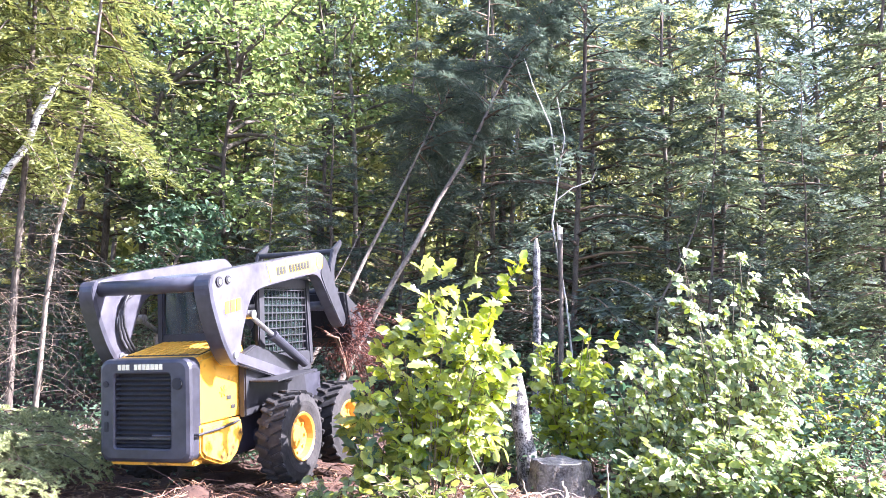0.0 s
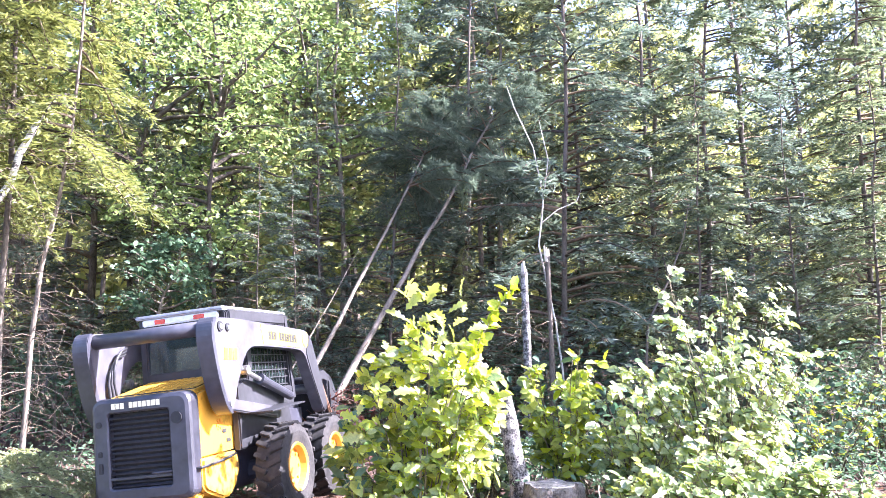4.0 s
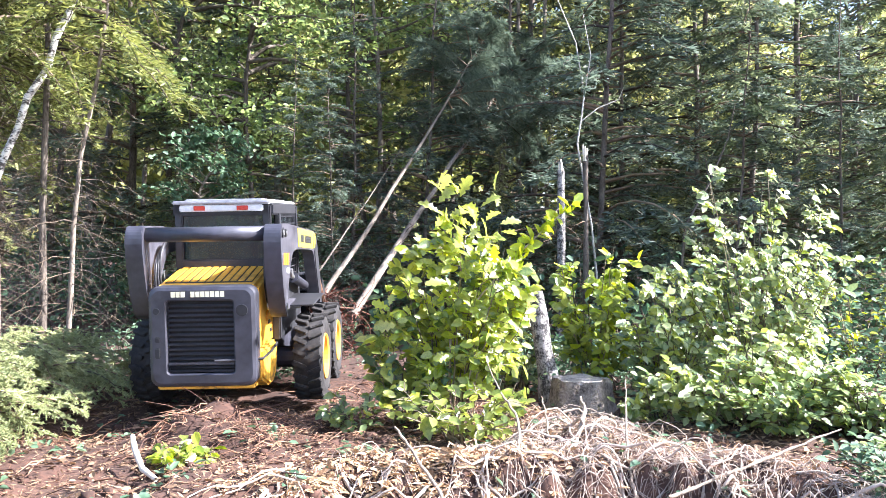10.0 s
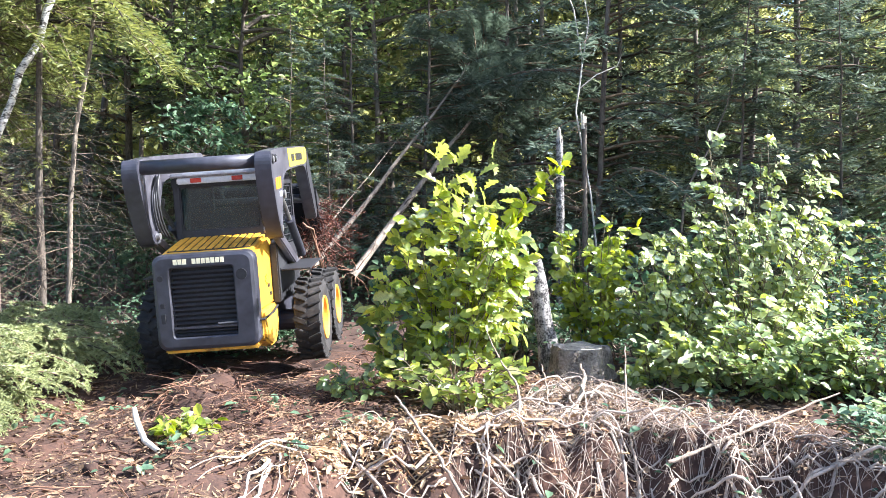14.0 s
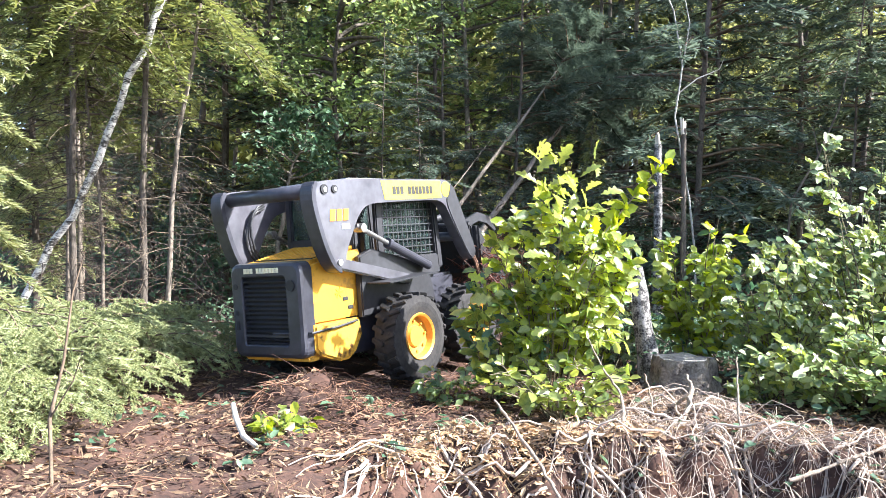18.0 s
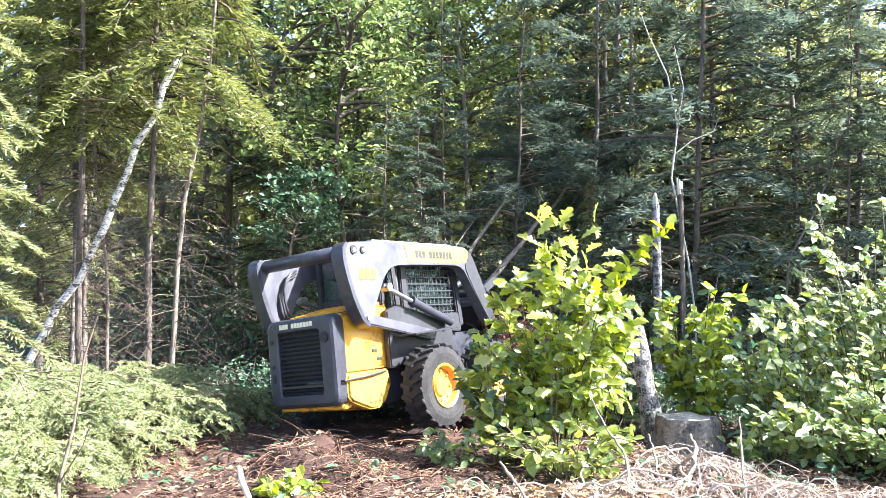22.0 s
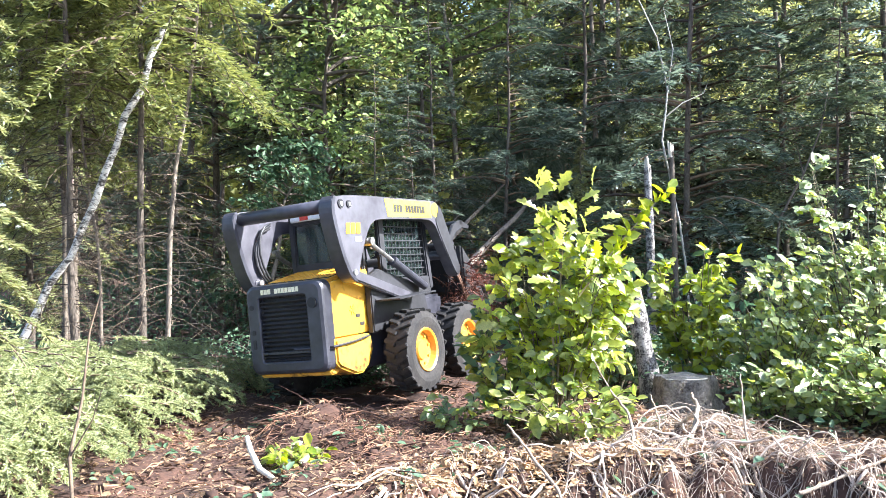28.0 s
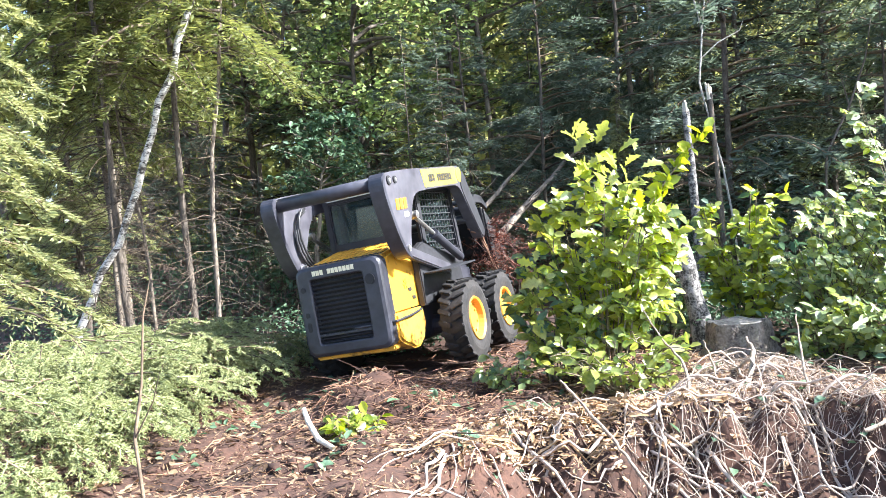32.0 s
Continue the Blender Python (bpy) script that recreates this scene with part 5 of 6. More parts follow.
# ---- brush pile, roots, litter ----
def needle_sprays(s, w, r, o, out, l):
    """One cut bough from o along out: flat side twigs set all round with short needles."""
    out = unit(out)
    across = unit(np.cross(out, [0, 0, 1.0]))
    t = np.linspace(0, 1, 6)[:, None]
    axis = o + out * t * l + np.array([[0, 0, -0.30 * l]]) * t**2
    w.tube(axis, 0.006 * (1.1 - t[:, 0]) + 0.0015, 3)
    def twig(base, d, reach, wood):
        n = int(reach / 0.0034) + 4
        q = np.sort(r.rand(n))[:, None]
        bow = r.normal(0, 0.16, 3)
        p = base + d * q * reach + (np.array([[0, 0, -0.30]]) + bow) * reach * q**2
        core = p[:: max(1, n // 4)]
        s.tube(core, np.linspace(wood, 0.45 * wood, len(core)), 4)
        side, top = unit(np.cross(d, [0, 0, 1.0])), unit(np.cross(np.cross(d, [0, 0, 1.0]), d))
        a = r.uniform(-0.5, math.pi + 0.5, (n, 1))
        nd = unit(0.9 * d + side * np.cos(a) + top * np.sin(a))
        s.blades(p, nd, unit(np.cross(nd, d) + r.normal(0, 0.3, (n, 3))), 0.027 * (1.1 - 0.4 * q[:, 0]) * r.uniform(0.8, 1.2, n), 0.26)
        return p[n // 2]

    for k, f in enumerate(np.append(np.linspace(0.10, 0.92, 9), 0.97)):
        base = np.array([np.interp(f, t[:, 0], axis[:, c]) for c in range(3)])
        hand = 1 if k % 2 else -1
        d = unit(out * r.uniform(0.5, 1.0) + across * hand * r.uniform(0.4, 1.0) * (f < 0.96) + [0, 0, r.uniform(-0.45, 0.10)])
        reach = ((1.02 - f) * 0.30 * l + 0.075) * r.uniform(0.7, 1.2)
        mid = twig(base, d, reach, 0.008)
        for turn in (-1, 1):
            twig(mid, unit(d + across * turn * r.uniform(0.5, 0.9) + [0, 0, r.uniform(-0.3, 0.1)]), reach * r.uniform(0.35, 0.6), 0.006)


def brush_heap(x, y):
    """How high the cut boughs are heaped."""
    f = np.clip((-3.38 + 0.14 * swell(y, 5.8, 7.2) - x) / 1.1, 0, 1)
    return (0.76 - 0.10 * swell(y, 6.0, 7.5)) * np.sqrt(f * (2 - f)) * swell(y, 3.5, 4.5) * (1 - swell(y, 8.3, 9.2))


def brush_pile():
    ob = thing("felled_spruce", Matrix.Translation((0, 0, 0)), "heap of cut pale green spruce boughs on the ground", "brush pile")
    r = np.random.RandomState(61)
    s, w = Soup(), Soup()
    for k in range(370):
        y = r.uniform(3.8, 8.9)
        x = -3.55 + 0.14 * float(swell(y, 5.8, 7.2)) - 2.5 * r.rand() ** 1.3
        z = float(height(x, y)) + float(brush_heap(x, y)) * (1.0 - 0.55 * r.rand() ** 1.6)
        a = r.normal(-0.65, 0.60)
        needle_sprays(s, w, r, np.array([x, y, z]), np.array([math.cos(a), math.sin(a), r.uniform(-0.25, 0.30)]), r.uniform(0.36, 0.66))
    mesh_part("needle_mass", s.mesh("needle_mass"), SPRUCE_CUT, ob, "pale green needle sprays")
    mesh_part("branchwork", w.mesh("branchwork"), DEAD, ob)


def draped(r, x, y, a, l, k, arc):
    """Points of k roots that follow the ground from (x, y) along headings a: (n, k, 3)."""
    t = np.linspace(0, 1, k)[None, :]
    bend = r.normal(0, 0.5, (len(x), 1))
    h = a[:, None] + bend * t + np.cumsum(r.normal(0, 0.26, (len(x), k)), 1)
    px = x[:, None] + np.cumsum(np.cos(h), 1) * l[:, None] / k
    py = y[:, None] + np.cumsum(np.sin(h), 1) * l[:, None] / k
    pz = height(px, py) + 0.006 + arc[:, None] * np.sin(math.pi * t) + 0.012 * np.abs(r.normal(0, 1, px.shape))
    return np.stack([px, py, pz], -1)


def exposed_roots():
    ob = thing("root_mass", Matrix.Translation((0, 0, 0)), "tangle of torn pale roots on a soil bank", "roots")
    r = np.random.RandomState(62)
    n = 290
    x = np.where(r.rand(n) < 0.82, r.uniform(0.0, 2.9, n), r.uniform(-1.2, 0.2, n))
    y = bank_line(x) + r.uniform(-0.38, 0.40, n)
    x[:60], y[:60] = r.normal(0.98, 0.30, 60), r.normal(6.35, 0.40, 60)
    lines = draped(r, x, y, np.where(r.rand(n) < 0.35, r.normal(-1.5, 0.5, n), r.uniform(-3.4, 0.3, n)), r.uniform(0.25, 0.95, n), 10, r.uniform(0, 0.15, n) * (r.rand(n) < 0.75))
    for pts in lines:
        s = Soup()
        s.tube(pts, (0.0030 + 0.012 * r.rand() ** 2.2) * np.linspace(1, 0.35, 10) * (1 + 0.1 * r.normal(0, 1, 10)), 6)
        mesh_part("root", s.mesh("root"), ROOT, ob, smooth=True)
    s = Soup()
    n = 1500
    x = np.where(r.rand(n) < 0.85, r.uniform(0.0, 3.0, n), r.uniform(-1.2, 0.2, n))
    y = bank_line(x) + r.normal(0.02, 0.22, n)
    x[:350], y[:350] = r.normal(0.98, 0.33, 350), r.normal(6.45, 0.36, 350)
    for pts in draped(r, x, y, r.normal(-1.4, 1.8, n), r.uniform(0.05, 0.26, n), 5, r.uniform(0, 0.09, n)):
        s.tube(pts, np.array([1, 0.9, 0.8, 0.6, 0.3]) * (0.0012 + 0.002 * r.rand()), 3)
    mesh_part("rootlet_mat", s.mesh("rootlet_mat"), ROOT, ob, "fine pale rootlets")
    # torn tan bark along the lip
    s = Soup()
    n = 2600
    x = np.clip(r.normal(-0.35, 0.50, n), -1.5, 1.2)
    y = bank_line(x) + r.normal(0.06, 0.15, n)
    p = np.stack([x, y, height(x, y) + 0.01 + 0.03 * r.rand(n)], -1)
    s.leaves(p, unit(r.normal(0, 1, (n, 3)) * [1, 0.7, 0.3]), unit(np.array([0, -0.3, 1.0]) + r.normal(0, 0.5, (n, 3))), 0.02 + 0.08 * r.rand(n) ** 2, 0.38, 0.05)
    tagged(mesh_part("torn_bark", s.mesh("torn_bark"), TORN), "torn tan bark and fibres along the lip of the bank", "bark litter", kind="stuff")
    for k in range(7):
        x0, l = r.uniform(-1.2, -0.8), r.uniform(0.4, 0.75)
        x = x0 + np.linspace(0, l, 6)
        y = 5.03 + 0.10 * r.rand() + 0.12 * (x - x0) * r.normal(0.6, 0.5) + 0.05
        s = Soup()
        s.tube(np.stack([x, y, height(x, y) + 0.015 + 0.02 * r.rand()], -1), [0.004, 0.007, 0.008, 0.008, 0.006, 0.003], 5)
        tagged(mesh_part("bark_strip", s.mesh("bark_strip"), TORN, None), "long torn tan strip of bark on the soil", "bark strip", "bark strips")
    # upright broken roots and canes before the bank
    for pts, rad in (([(0.74, 5.25, -0.30), (0.747, 5.5, -0.10), (0.766, 5.75, 0.02), (0.839, 5.95, 0.115), (0.934, 6.2, 0.27), (0.922, 6.35, 0.35)], [0.018, 0.021, 0.023, 0.023, 0.019, 0.012]),
                     ([(0.35, 5.2, -0.28), (0.395, 5.65, 0.10), (0.404, 5.75, 0.16), (0.389, 5.95, 0.30), (0.282, 6.1, 0.43), (0.175, 6.3, 0.64)], [0.013, 0.013, 0.012, 0.011, 0.008, 0.004]),
                     ([(-0.466, 5.45, 0.315), (-0.211, 5.2, 0.04), (0.048, 4.95, -0.30)], [0.010, 0.013, 0.013]),
                     ([(1.135, 5.15, -0.30), (1.147, 5.4, -0.05), (1.146, 5.6, 0.06), (1.191, 5.9, 0.34), (1.225, 6.1, 0.54)], [0.014, 0.013, 0.011, 0.008, 0.005]),
                     ([(1.303, 5.1, -0.03), (1.623, 5.2, 0.06), (1.93, 5.32, 0.14), (2.6, 5.6, 0.30)], [0.014, 0.015, 0.013, 0.008]),
                     ([(0.307, 5.3, 0.05), (0.485, 5.15, -0.06), (0.684, 5.0, -0.20)], [0.007, 0.008, 0.007]),
                     ([(0.609, 5.25, -0.28), (0.611, 5.6, -0.03), (0.646, 6.2, 0.18), (0.639, 6.5, 0.33)], [0.010, 0.011, 0.009, 0.005]),
                     ([(-0.897, 4.80, 0.03), (-0.80, 4.5, -0.10), (-0.76, 4.4, -0.22)], [0.008, 0.010, 0.010])):
        s = Soup()
        t, knots = np.linspace(0, len(pts) - 1, 22), np.array(pts)
        k = np.minimum(t.astype(int), len(pts) - 2)
        u = (t - k)[:, None]
        ext = np.concatenate([2 * knots[:1] - knots[1:2], knots, 2 * knots[-1:] - knots[-2:-1]])
        a, b, c, d = ext[k], ext[k + 1], ext[k + 2], ext[k + 3]
        bent = 0.5 * (2 * b + (c - a) * u + (2 * a - 5 * b + 4 * c - d) * u**2 + (3 * b - a - 3 * c + d) * u**3) + r.normal(0, 0.004, (22, 3))
        s.tube(bent, np.interp(t, np.arange(len(pts)), rad) * (1 + 0.12 * r.normal(0, 1, 22)) * 0.85, 8)
        tagged(mesh_part("broken_root", s.mesh("broken_root"), OLD_ROOT, None, smooth=True), "broken brown root standing out of the soil", "root", "broken roots")


def debris():
    r = np.random.RandomState(63)
    # the pale stick and its bunch of leaves
    s = Soup()
    s.tube([(-2.30, 5.52, 0.21), (-2.24, 5.42, 0.14), (-2.12, 5.25, 0.06), (-1.97, 5.10, 0.035)], [0.017, 0.021, 0.021, 0.015], 8)
    cane = Soup()
    cane.tube([(-2.90, 4.35, -0.06), (-2.97, 4.45, 0.18), (-3.02, 4.52, 0.32), (-2.98, 4.6, 0.65), (-2.97, 4.68, 1.05), (-2.90, 4.7, 1.3)], [0.012, 0.011, 0.012, 0.008, 0.006, 0.003], 6)
    cane.tube([(-3.02, 4.52, 0.32), (-2.86, 4.5, 0.55), (-2.80, 4.5, 0.72)], [0.006, 0.004, 0.002], 5)
    tagged(mesh_part("bare_cane", cane.mesh("bare_cane"), DEAD, None, smooth=True), "thin bare upright cane before the brush pile", "sapling")
    tagged(mesh_part("peeled_stick", s.mesh("peeled_stick"), WOOD_PALE, None, smooth=True), "peeled pale stick lying on the soil", "stick")
    shrub("cut_sapling", "bunch of bright green leaves lying on the soil", (-2.0, 5.62), 64, 10, 0.20, 0.24, 110, 0.095, [SHRUB, SHRUB_YELLOW, SHRUB_YELLOW], loose=0.5)
    s = Soup()
    n = 12000
    x, y = r.uniform(-6, 5, n), 3.2 + 5.6 * r.rand(n)
    keep = ((np.abs(x + 1.8) > 1.0) | (y < 6.9)) & (mound(x, y) + r.normal(0, 0.07, n) < 0.17)
    x, y = x[keep], y[keep]
    n = len(x)
    p = np.stack([x, y, height(x, y) + 0.008 + 0.02 * r.rand(n)], -1)
    s.leaves(p, unit(r.normal(0, 1, (n, 3)) * [1, 1, 0.25]), unit(np.array([0, 0, 1.0]) + r.normal(0, 0.4, (n, 3))), 0.016 + 0.062 * r.rand(n) ** 2)
    n = 30000
    x, y = r.uniform(-6, 5, n), 3.2 + 4.4 * r.rand(n)
    k = (rough_field(x, y, 0.9, 12) + r.normal(0, 0.3, n) > -0.7) & (mound(x, y) + r.normal(0, 0.07, n) < 0.17)
    x, y, n = x[k], y[k], int(k.sum())
    p = np.stack([x, y, height(x, y) + 0.006 + 0.03 * r.rand(n)], -1)
    s.blades(p, unit(r.normal(0, 1, (n, 3)) * [1, 1, 0.2]), unit(np.array([0, 0, 1.0]) + r.normal(0, 0.4, (n, 3))), 0.022 + 0.10 * r.rand(n) ** 2, 0.17)
    tagged(mesh_part("leaf_litter", s.mesh("leaf_litter"), LITTER), "dry tan leaves scattered over the soil", "leaf litter", kind="stuff")
    s = Soup()
    n = 2300
    x, y = r.normal(-1.6, 1.7, n), r.uniform(3.4, 8.4, n)
    x[1500:], y[1500:] = r.uniform(-1.3, 0.7, 800), r.uniform(6.4, 10.2, 800)
    x[:420], y[:420] = r.normal(-1.7, 0.5, 420), r.normal(6.25, 0.35, 420)
    p = np.stack([x, y, height(x, y) + 0.012], -1)
    for k in range(n):
        d = unit(np.append(r.normal(0, 1, 2), r.uniform(-0.02, 0.12))) * (0.05 + 0.35 * r.rand() ** 2)
        e = p[k] + d
        e[2] = max(e[2], float(height(e[0], e[1])) + 0.008)
        mid = (p[k] + e) / 2 + [r.normal(0, 0.03), r.normal(0, 0.03), 0.025]
        s.tube([p[k], mid, e], np.array([1, 0.8, 0.4]) * (0.0018 + 0.006 * r.rand() ** 2), 4)
    tagged(mesh_part("twig_litter", s.mesh("twig_litter"), TWIG_RED), "reddish broken twigs over the scraped soil", "twigwork", kind="stuff")
    s = Soup()
    for k in range(260):
        x, y = r.normal(-1.6, 1.3), r.uniform(4.6, 7.2)
        z, q = float(height(x, y)), 0.008 + 0.055 * r.rand() ** 4
        t = np.array([0.0, 0.3, 0.7, 1.0])
        pts = np.stack([x + q * (t - 0.5) * r.uniform(1, 2), y + q * (t - 0.5) * r.uniform(-1, 1), z - 0.3 * q + 0.5 * q * np.sin(t * 3.1)], -1)
        s.tube(pts, q * np.array([0.15, 0.75, 0.8, 0.1]) * r.uniform(0.8, 1.2, 4), 5)
    tagged(mesh_part("soil_clods", s.mesh("soil_clods"), SOIL), "dark crumbled clods on the scraped soil", "soil clods", kind="stuff")
    s = Soup()
    n = 1500
    x, y = r.uniform(-3.5, 4, n), r.uniform(4.6, 7.6, n)
    p = np.stack([x, y, height(x, y) + 0.02 + 0.05 * r.rand(n)], -1)
    k = rough_gate(x, y)
    s.leaves(p[k], unit(r.normal(0, 1, (k.sum(), 3)) * [1, 1, 0.3]), unit(np.array([0, 0, 1.0]) + r.normal(0, 0.4, (k.sum(), 3))), r.uniform(0.04, 0.10, k.sum()))
    tagged(mesh_part("green_litter", s.mesh("green_litter"), HAZEL), "torn green leaves and seedlings on the soil", "leaf litter", kind="stuff")


def rough_gate(x, y):
    return rough_field(x, y, 1.3, 9) > 0.3


snag(1.32, 10.8, 2.6, 0.062, -0.02, 71, LICHEN)
snag(1.74, 11.4, 2.85, 0.042, -0.02, 72, BARK)
crooked_sapling()
stump()
birch_pole()
leaners()
shrubs()
brush_pile()
exposed_roots()
debris()
# seconds; the loader's place, yaw, nose-up, roll; its arm's shift ahead, up and turn
DRIVE = [
    (0, -2.039, 7.348, 0.110, -19.4, 0.8, -3.0, -0.117, -0.045, 9.0),
    (0.5, -2.087, 7.102, 0.105, -17.4, 0.1, -2.6, -0.150, -0.072, 3.9),
    (1, -2.018, 6.855, 0.107, -20.1, 0.3, -2.4, -0.145, -0.074, 6.0),
    (1.5, -1.995, 6.816, 0.106, -18.9, 0.8, -2.4, -0.126, -0.122, 3.3),
    (2, -2.045, 6.939, 0.100, -16.5, 1.0, -2.8, -0.097, -0.141, 2.3),
    (2.5, -2.003, 6.929, 0.096, -16.4, 1.2, -3.2, -0.105, -0.152, 1.6),
    (3, -1.981, 7.033, 0.091, -15.4, 1.1, -4.2, -0.100, -0.163, 0.9),
    (3.5, -1.973, 7.193, 0.080, -13.9, 0.7, -5.6, -0.069, -0.189, -0.9),
    (5.5, -2.084, 7.578, 0.095, -14.8, -6.8, -6.5, -0.231, -0.398, -2.9),
    (6, -2.093, 7.679, 0.117, -14.7, -5.4, -6.1, -0.234, -0.307, -3.4),
    (6.5, -2.062, 7.684, 0.118, -14.0, -3.7, -5.2, -0.243, -0.196, -0.3),
    (7, -2.022, 7.576, 0.111, -12.8, -2.0, -4.2, -0.224, -0.119, 1.9),
    (7.5, -2.039, 7.381, 0.107, -11.2, -0.9, -3.0, -0.213, -0.098, 2.2),
    (8, -2.059, 7.176, 0.099, -11.7, -0.1, -1.4, -0.226, -0.095, 2.0),
    (8.5, -2.091, 7.088, 0.088, -9.3, 0.8, 0.1, -0.218, -0.077, 3.8),
    (9, -2.092, 7.088, 0.080, -5.0, 1.6, 0.5, -0.189, -0.129, 1.9),
    (9.5, -2.105, 7.212, 0.076, 0.5, 1.9, -0.2, -0.141, -0.217, -0.4),
    (10, -2.123, 7.396, 0.073, 2.1, 1.9, -1.3, -0.084, -0.319, -3.0),
    (10.5, -2.136, 7.494, 0.074, 1.3, 1.8, -2.3, -0.078, -0.381, -5.1),
    (11, -2.146, 7.529, 0.077, 0.7, 1.8, -3.0, -0.087, -0.392, -6.2),
    (11.5, -2.149, 7.566, 0.078, 0.3, 1.7, -3.3, -0.083, -0.396, -6.4),
    (12, -2.140, 7.602, 0.082, -0.2, 1.5, -3.6, -0.109, -0.391, -5.8),
    (12.5, -2.145, 7.664, 0.090, -0.1, 1.0, -4.0, -0.110, -0.323, -4.9),
    (13, -2.128, 7.705, 0.100, -0.5, 0.7, -4.2, -0.107, -0.216, -2.4),
    (13.5, -2.151, 7.755, 0.104, 0.8, 0.7, -4.1, -0.091, -0.070, 0.8),
    (14, -2.155, 7.690, 0.097, 1.8, 1.3, -3.6, -0.060, 0.084, 4.8),
    (14.5, -2.160, 7.531, 0.080, 0.7, 2.2, -2.8, -0.041, 0.192, 8.4),
    (16.5, -2.183, 7.120, -0.002, -28.2, 1.9, -1.6, -0.118, 0.209, 9.9),
    (17, -2.126, 7.315, 0.013, -28.4, 2.1, -2.8, -0.102, 0.118, 6.3),
    (17.5, -2.053, 7.469, 0.012, -28.3, 2.2, -3.5, -0.121, 0.012, 4.1),
    (18, -2.003, 7.624, 0.006, -27.8, 1.9, -3.9, -0.140, -0.119, 1.4),
    (18.5, -1.980, 7.692, 0.008, -27.9, 1.3, -4.7, -0.138, -0.227, -1.1),
    (19, -1.985, 7.670, 0.014, -28.0, 0.1, -5.6, -0.134, -0.249, -2.2),
    (19.5, -1.991, 7.656, 0.009, -28.6, -1.9, -6.3, -0.144, -0.240, -1.1),
    (20, -2.021, 7.648, 0.005, -29.5, -3.4, -6.8, -0.161, -0.215, 1.3),
    (20.5, -1.984, 7.744, 0.017, -29.6, -3.0, -7.2, -0.149, -0.240, -1.3),
    (21, -1.917, 7.852, 0.028, -29.4, -1.7, -7.5, -0.144, -0.250, -2.0),
    (21.5, -1.849, 7.958, 0.027, -28.9, -0.8, -7.6, -0.146, -0.236, -1.4),
    (22, -1.830, 7.986, 0.023, -28.6, -0.2, -7.4, -0.149, -0.154, 0.9),
    (22.5, -1.845, 7.996, 0.023, -27.9, 0.3, -7.1, -0.122, -0.027, 3.4),
    (23, -1.915, 8.009, 0.025, -27.6, 0.6, -6.5, -0.090, 0.109, 6.0),
    (23.5, -2.003, 7.846, 0.026, -27.8, 1.1, -5.6, -0.078, 0.193, 8.2),
    (24, -2.094, 7.629, 0.022, -26.0, 1.8, -4.5, -0.059, 0.194, 7.6),
    (24.5, -2.119, 7.411, 0.013, -23.9, 2.2, -3.6, -0.074, 0.171, 7.6),
    (26.5, -1.994, 7.785, 0.065, -22.5, 2.7, -5.3, -0.116, -0.219, -3.7),
    (27, -2.053, 7.863, 0.076, -22.6, 0.8, -5.5, -0.122, -0.178, -2.7),
    (27.5, -2.073, 7.910, 0.083, -22.4, -0.2, -5.6, -0.127, -0.126, -1.8),
    (28, -2.065, 7.926, 0.080, -21.6, 0.1, -5.0, -0.154, -0.056, 1.1),
    (28.5, -2.006, 7.915, 0.067, -21.5, 0.4, -4.7, -0.152, 0.044, 4.9),
    (29, -2.067, 7.876, 0.060, -19.4, 0.1, -4.7, -0.134, 0.149, 7.9),
    (29.5, -2.122, 7.684, 0.048, -20.3, -0.6, -4.6, -0.132, 0.170, 8.9),
    (30, -2.179, 7.538, 0.038, -19.0, -0.9, -4.0, -0.153, 0.181, 10.1),
    (30.5, -2.131, 7.555, 0.030, -16.8, -0.6, -3.8, -0.123, 0.129, 8.6),
    (31, -2.122, 7.758, 0.032, -14.1, -0.2, -4.2, -0.143, 0.087, 7.0),
    (31.5, -2.079, 7.865, 0.025, -14.1, -0.5, -5.0, -0.146, 0.032, 5.7),
    (32, -2.061, 7.809, 0.008, -13.1, -0.8, -5.7, -0.177, -0.063, 4.3),
]


# ---- what moves ----
def loader_pose(row):
    t, x, y, z, yaw, nose, roll, dy, dz, turn = row
    body = Matrix.Translation((x, y, z)) @ Matrix.Rotation(radians(yaw), 4, "Z") @ Matrix.Rotation(radians(nose), 4, "X") @ Matrix.Rotation(radians(roll), 4, "Y")
    arm = Matrix.Translation(HINGE + Vector((0, dy, dz))) @ Matrix.Rotation(radians(turn), 4, "X")
    return body, arm


def aim(a, b):
    """A pose at a whose z points to b, with its x kept across the loader."""
    z = (b - a).normalized()
    x = Vector((1, 0, 0))
    y = z.cross(x).normalized()
    return Matrix.Translation(a) @ Matrix((y.cross(z), y, z)).transposed().to_4x4()


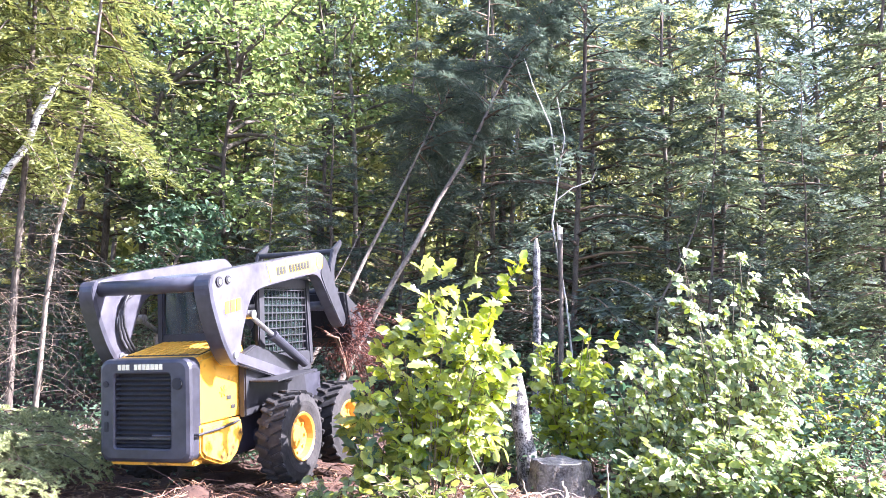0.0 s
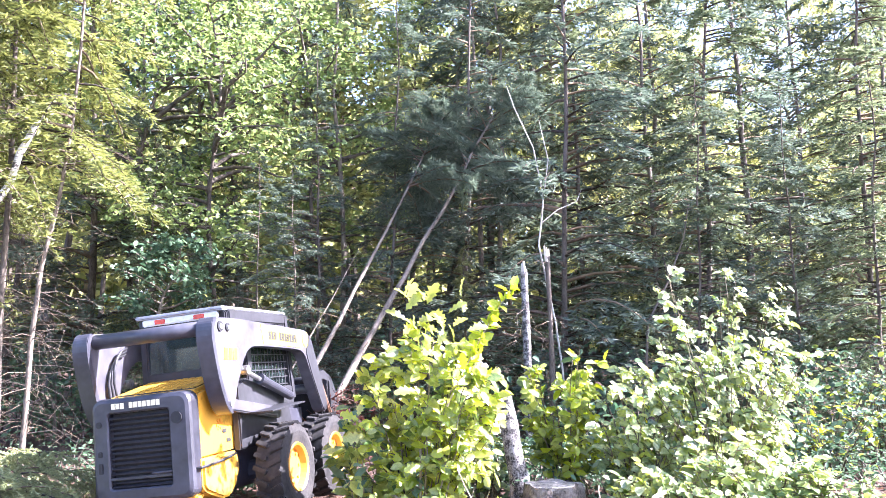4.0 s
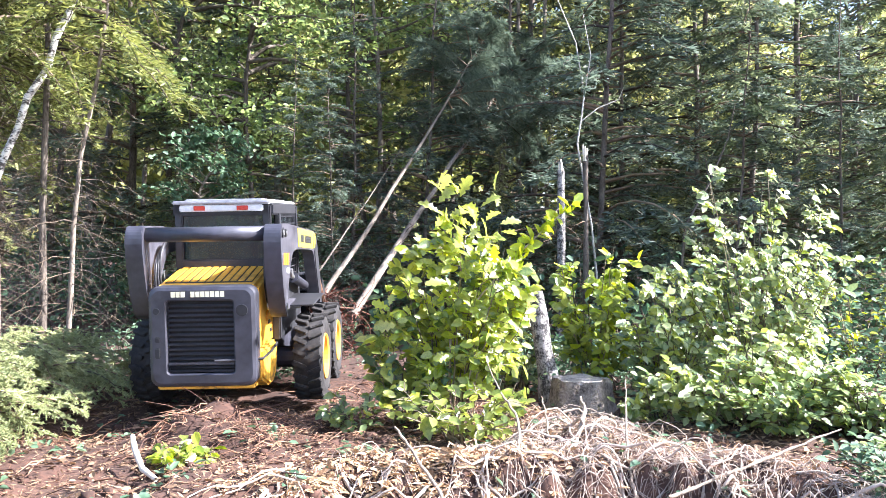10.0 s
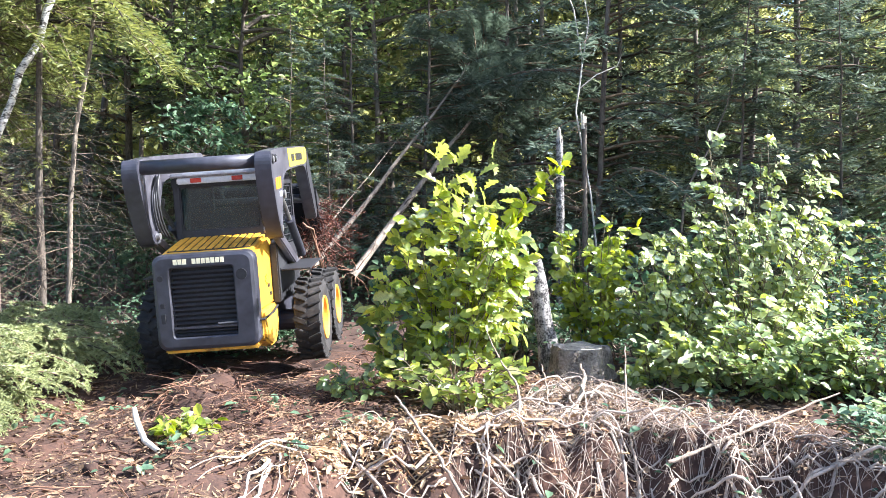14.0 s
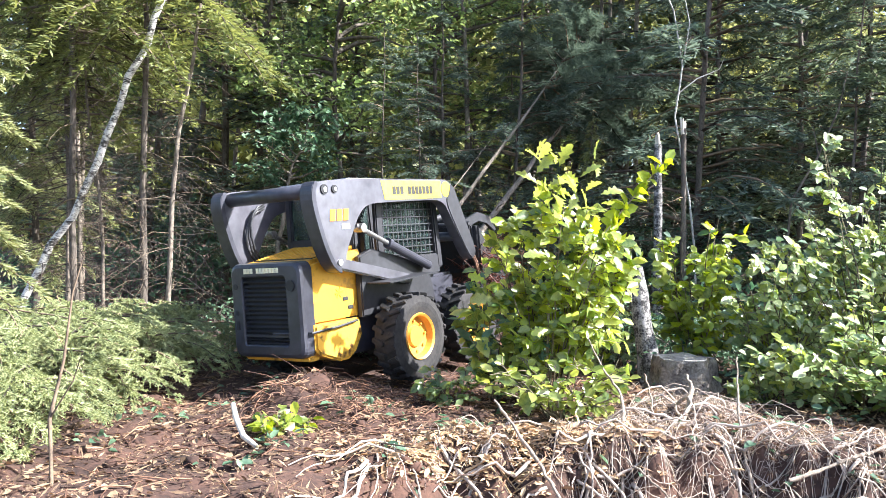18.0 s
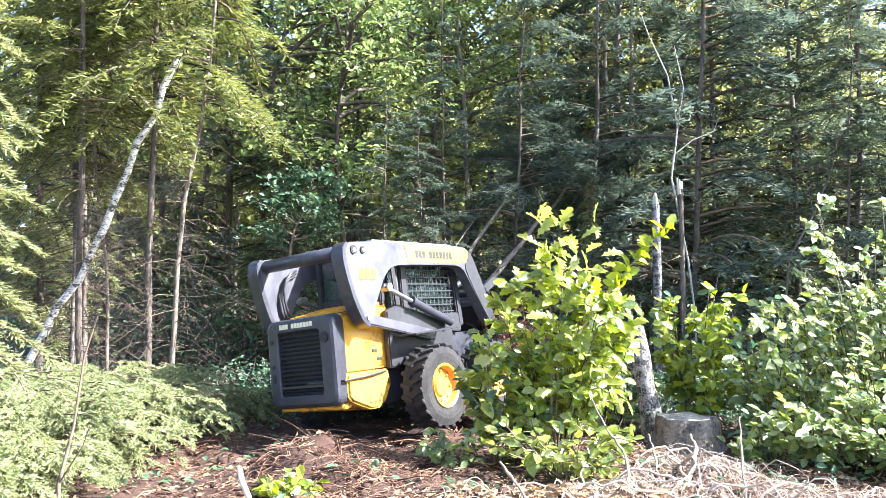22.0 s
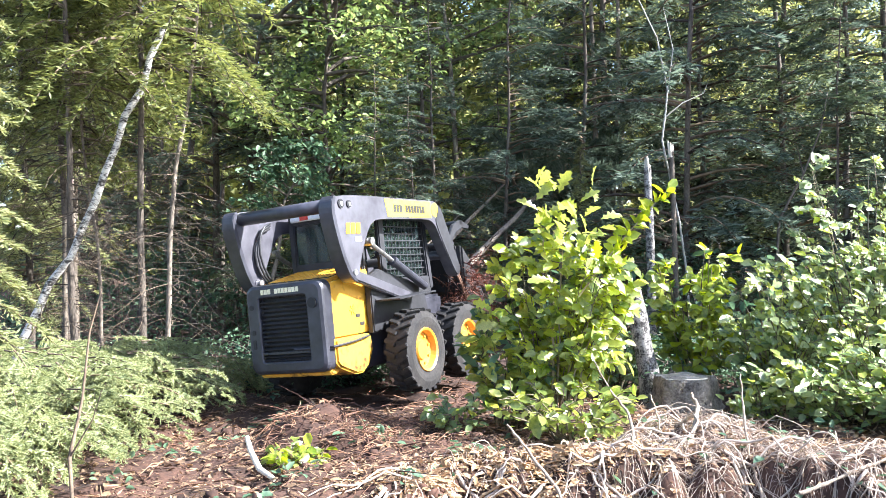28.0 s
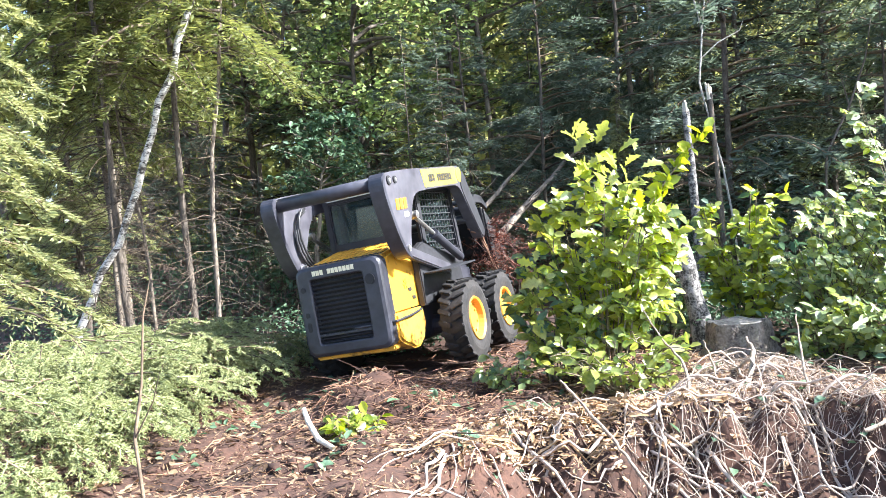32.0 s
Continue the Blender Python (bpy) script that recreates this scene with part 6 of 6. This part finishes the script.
def motions():
    poses = [(row[0], *loader_pose(row)) for row in DRIVE]
    walk(LOADER["thing"], [(t, b) for t, b, a in poses])
    walk(LOADER["arm"], [(t, a) for t, b, a in poses])
    walk(LOADER["brush"], [(t, b @ a @ Matrix.Translation(Vector((0.50, 1.80, 1.05)) - HINGE)) for t, b, a in poses])
    travel, rolled, last = 0.0, [], None
    for t, b, a in poses:
        if last is not None:
            travel += (b.translation - last.translation).dot(last.to_3x3() @ Vector((0, 1, 0)))
        last = b
        rolled.append((t, travel / 0.42))
    for tyre in LOADER["wheels"]:
        at = tyre.location.copy()
        walk(tyre, [(t, Matrix.Translation(at) @ Matrix.Rotation(-turn, 4, "X")) for t, turn in rolled])
    for s, ob in LOADER["barrel"]:
        walk(ob, [(t, aim(Vector((s * 0.565, 0.62, 1.03)), a @ (Vector((s * 0.565, -0.18, 1.53)) - HINGE))) for t, b, a in poses])
    for s, ob in LOADER["piston"]:
        walk(ob, [(t, aim(a @ (Vector((s * 0.565, -0.18, 1.53)) - HINGE), Vector((s * 0.565, 0.62, 1.03)))) for t, b, a in poses])
    for s, ob in LOADER["link"]:
        walk(ob, [(t, aim(a @ (Vector((s * 0.54, -0.53, 1.255)) - HINGE), Vector((s * 0.54, 0.55, 0.86)))) for t, b, a in poses])
    walk(LOADER["tool"], [(t, Matrix.Translation(Vector((0, 1.54, 1.16)) - HINGE) @ Matrix.Rotation(radians(tilt), 4, "X")) for t, tilt in TILT])
    jaw, at = LOADER["jaw"]
    walk(jaw, [(t, Matrix.Translation(at) @ Matrix.Rotation(radians(a), 4, "X")) for t, a in JAW])
    for ob, fork in SWAY:
        bend = [(0, 22), (3.5, 24), (9, 40), (14.5, 34), (17, 33), (19, 30), (20, 21), (21, 24), (23, 41), (24.5, 38), (27, 33), (29, 39), (32, 34)]
        walk(ob, [(t, Matrix.Translation(fork) @ Matrix.Rotation(radians(a), 4, "Y")) for t, a in bend])
    for ob, base, rows in LEANERS:
        walk(ob, [(t, Matrix.Translation(base) @ Vector(d).to_track_quat("Z", "Y").to_matrix().to_4x4()) for t, *d in rows])


JAW = [(0, 78), (0.7, 40), (1.2, 15), (3.5, 5), (5.7, 5), (6.5, 55), (7, 75), (7.8, 65), (8.6, 30), (9.3, 5), (13, 5), (14.5, 70), (16.5, 60), (17.5, 35), (18.2, 8), (22, 20), (23, 80), (24.5, 85), (26.5, 5), (28, 40), (28.6, 75), (29.5, 70), (31, 40), (32, 15)]
TILT = [(0, 8), (1, 4), (3.5, 0), (5.5, 0), (9, 5), (14.5, 10), (17, 5), (20, 3), (23, 4), (24.5, 6), (27, 0), (29, 2), (32, 2)]

motions()
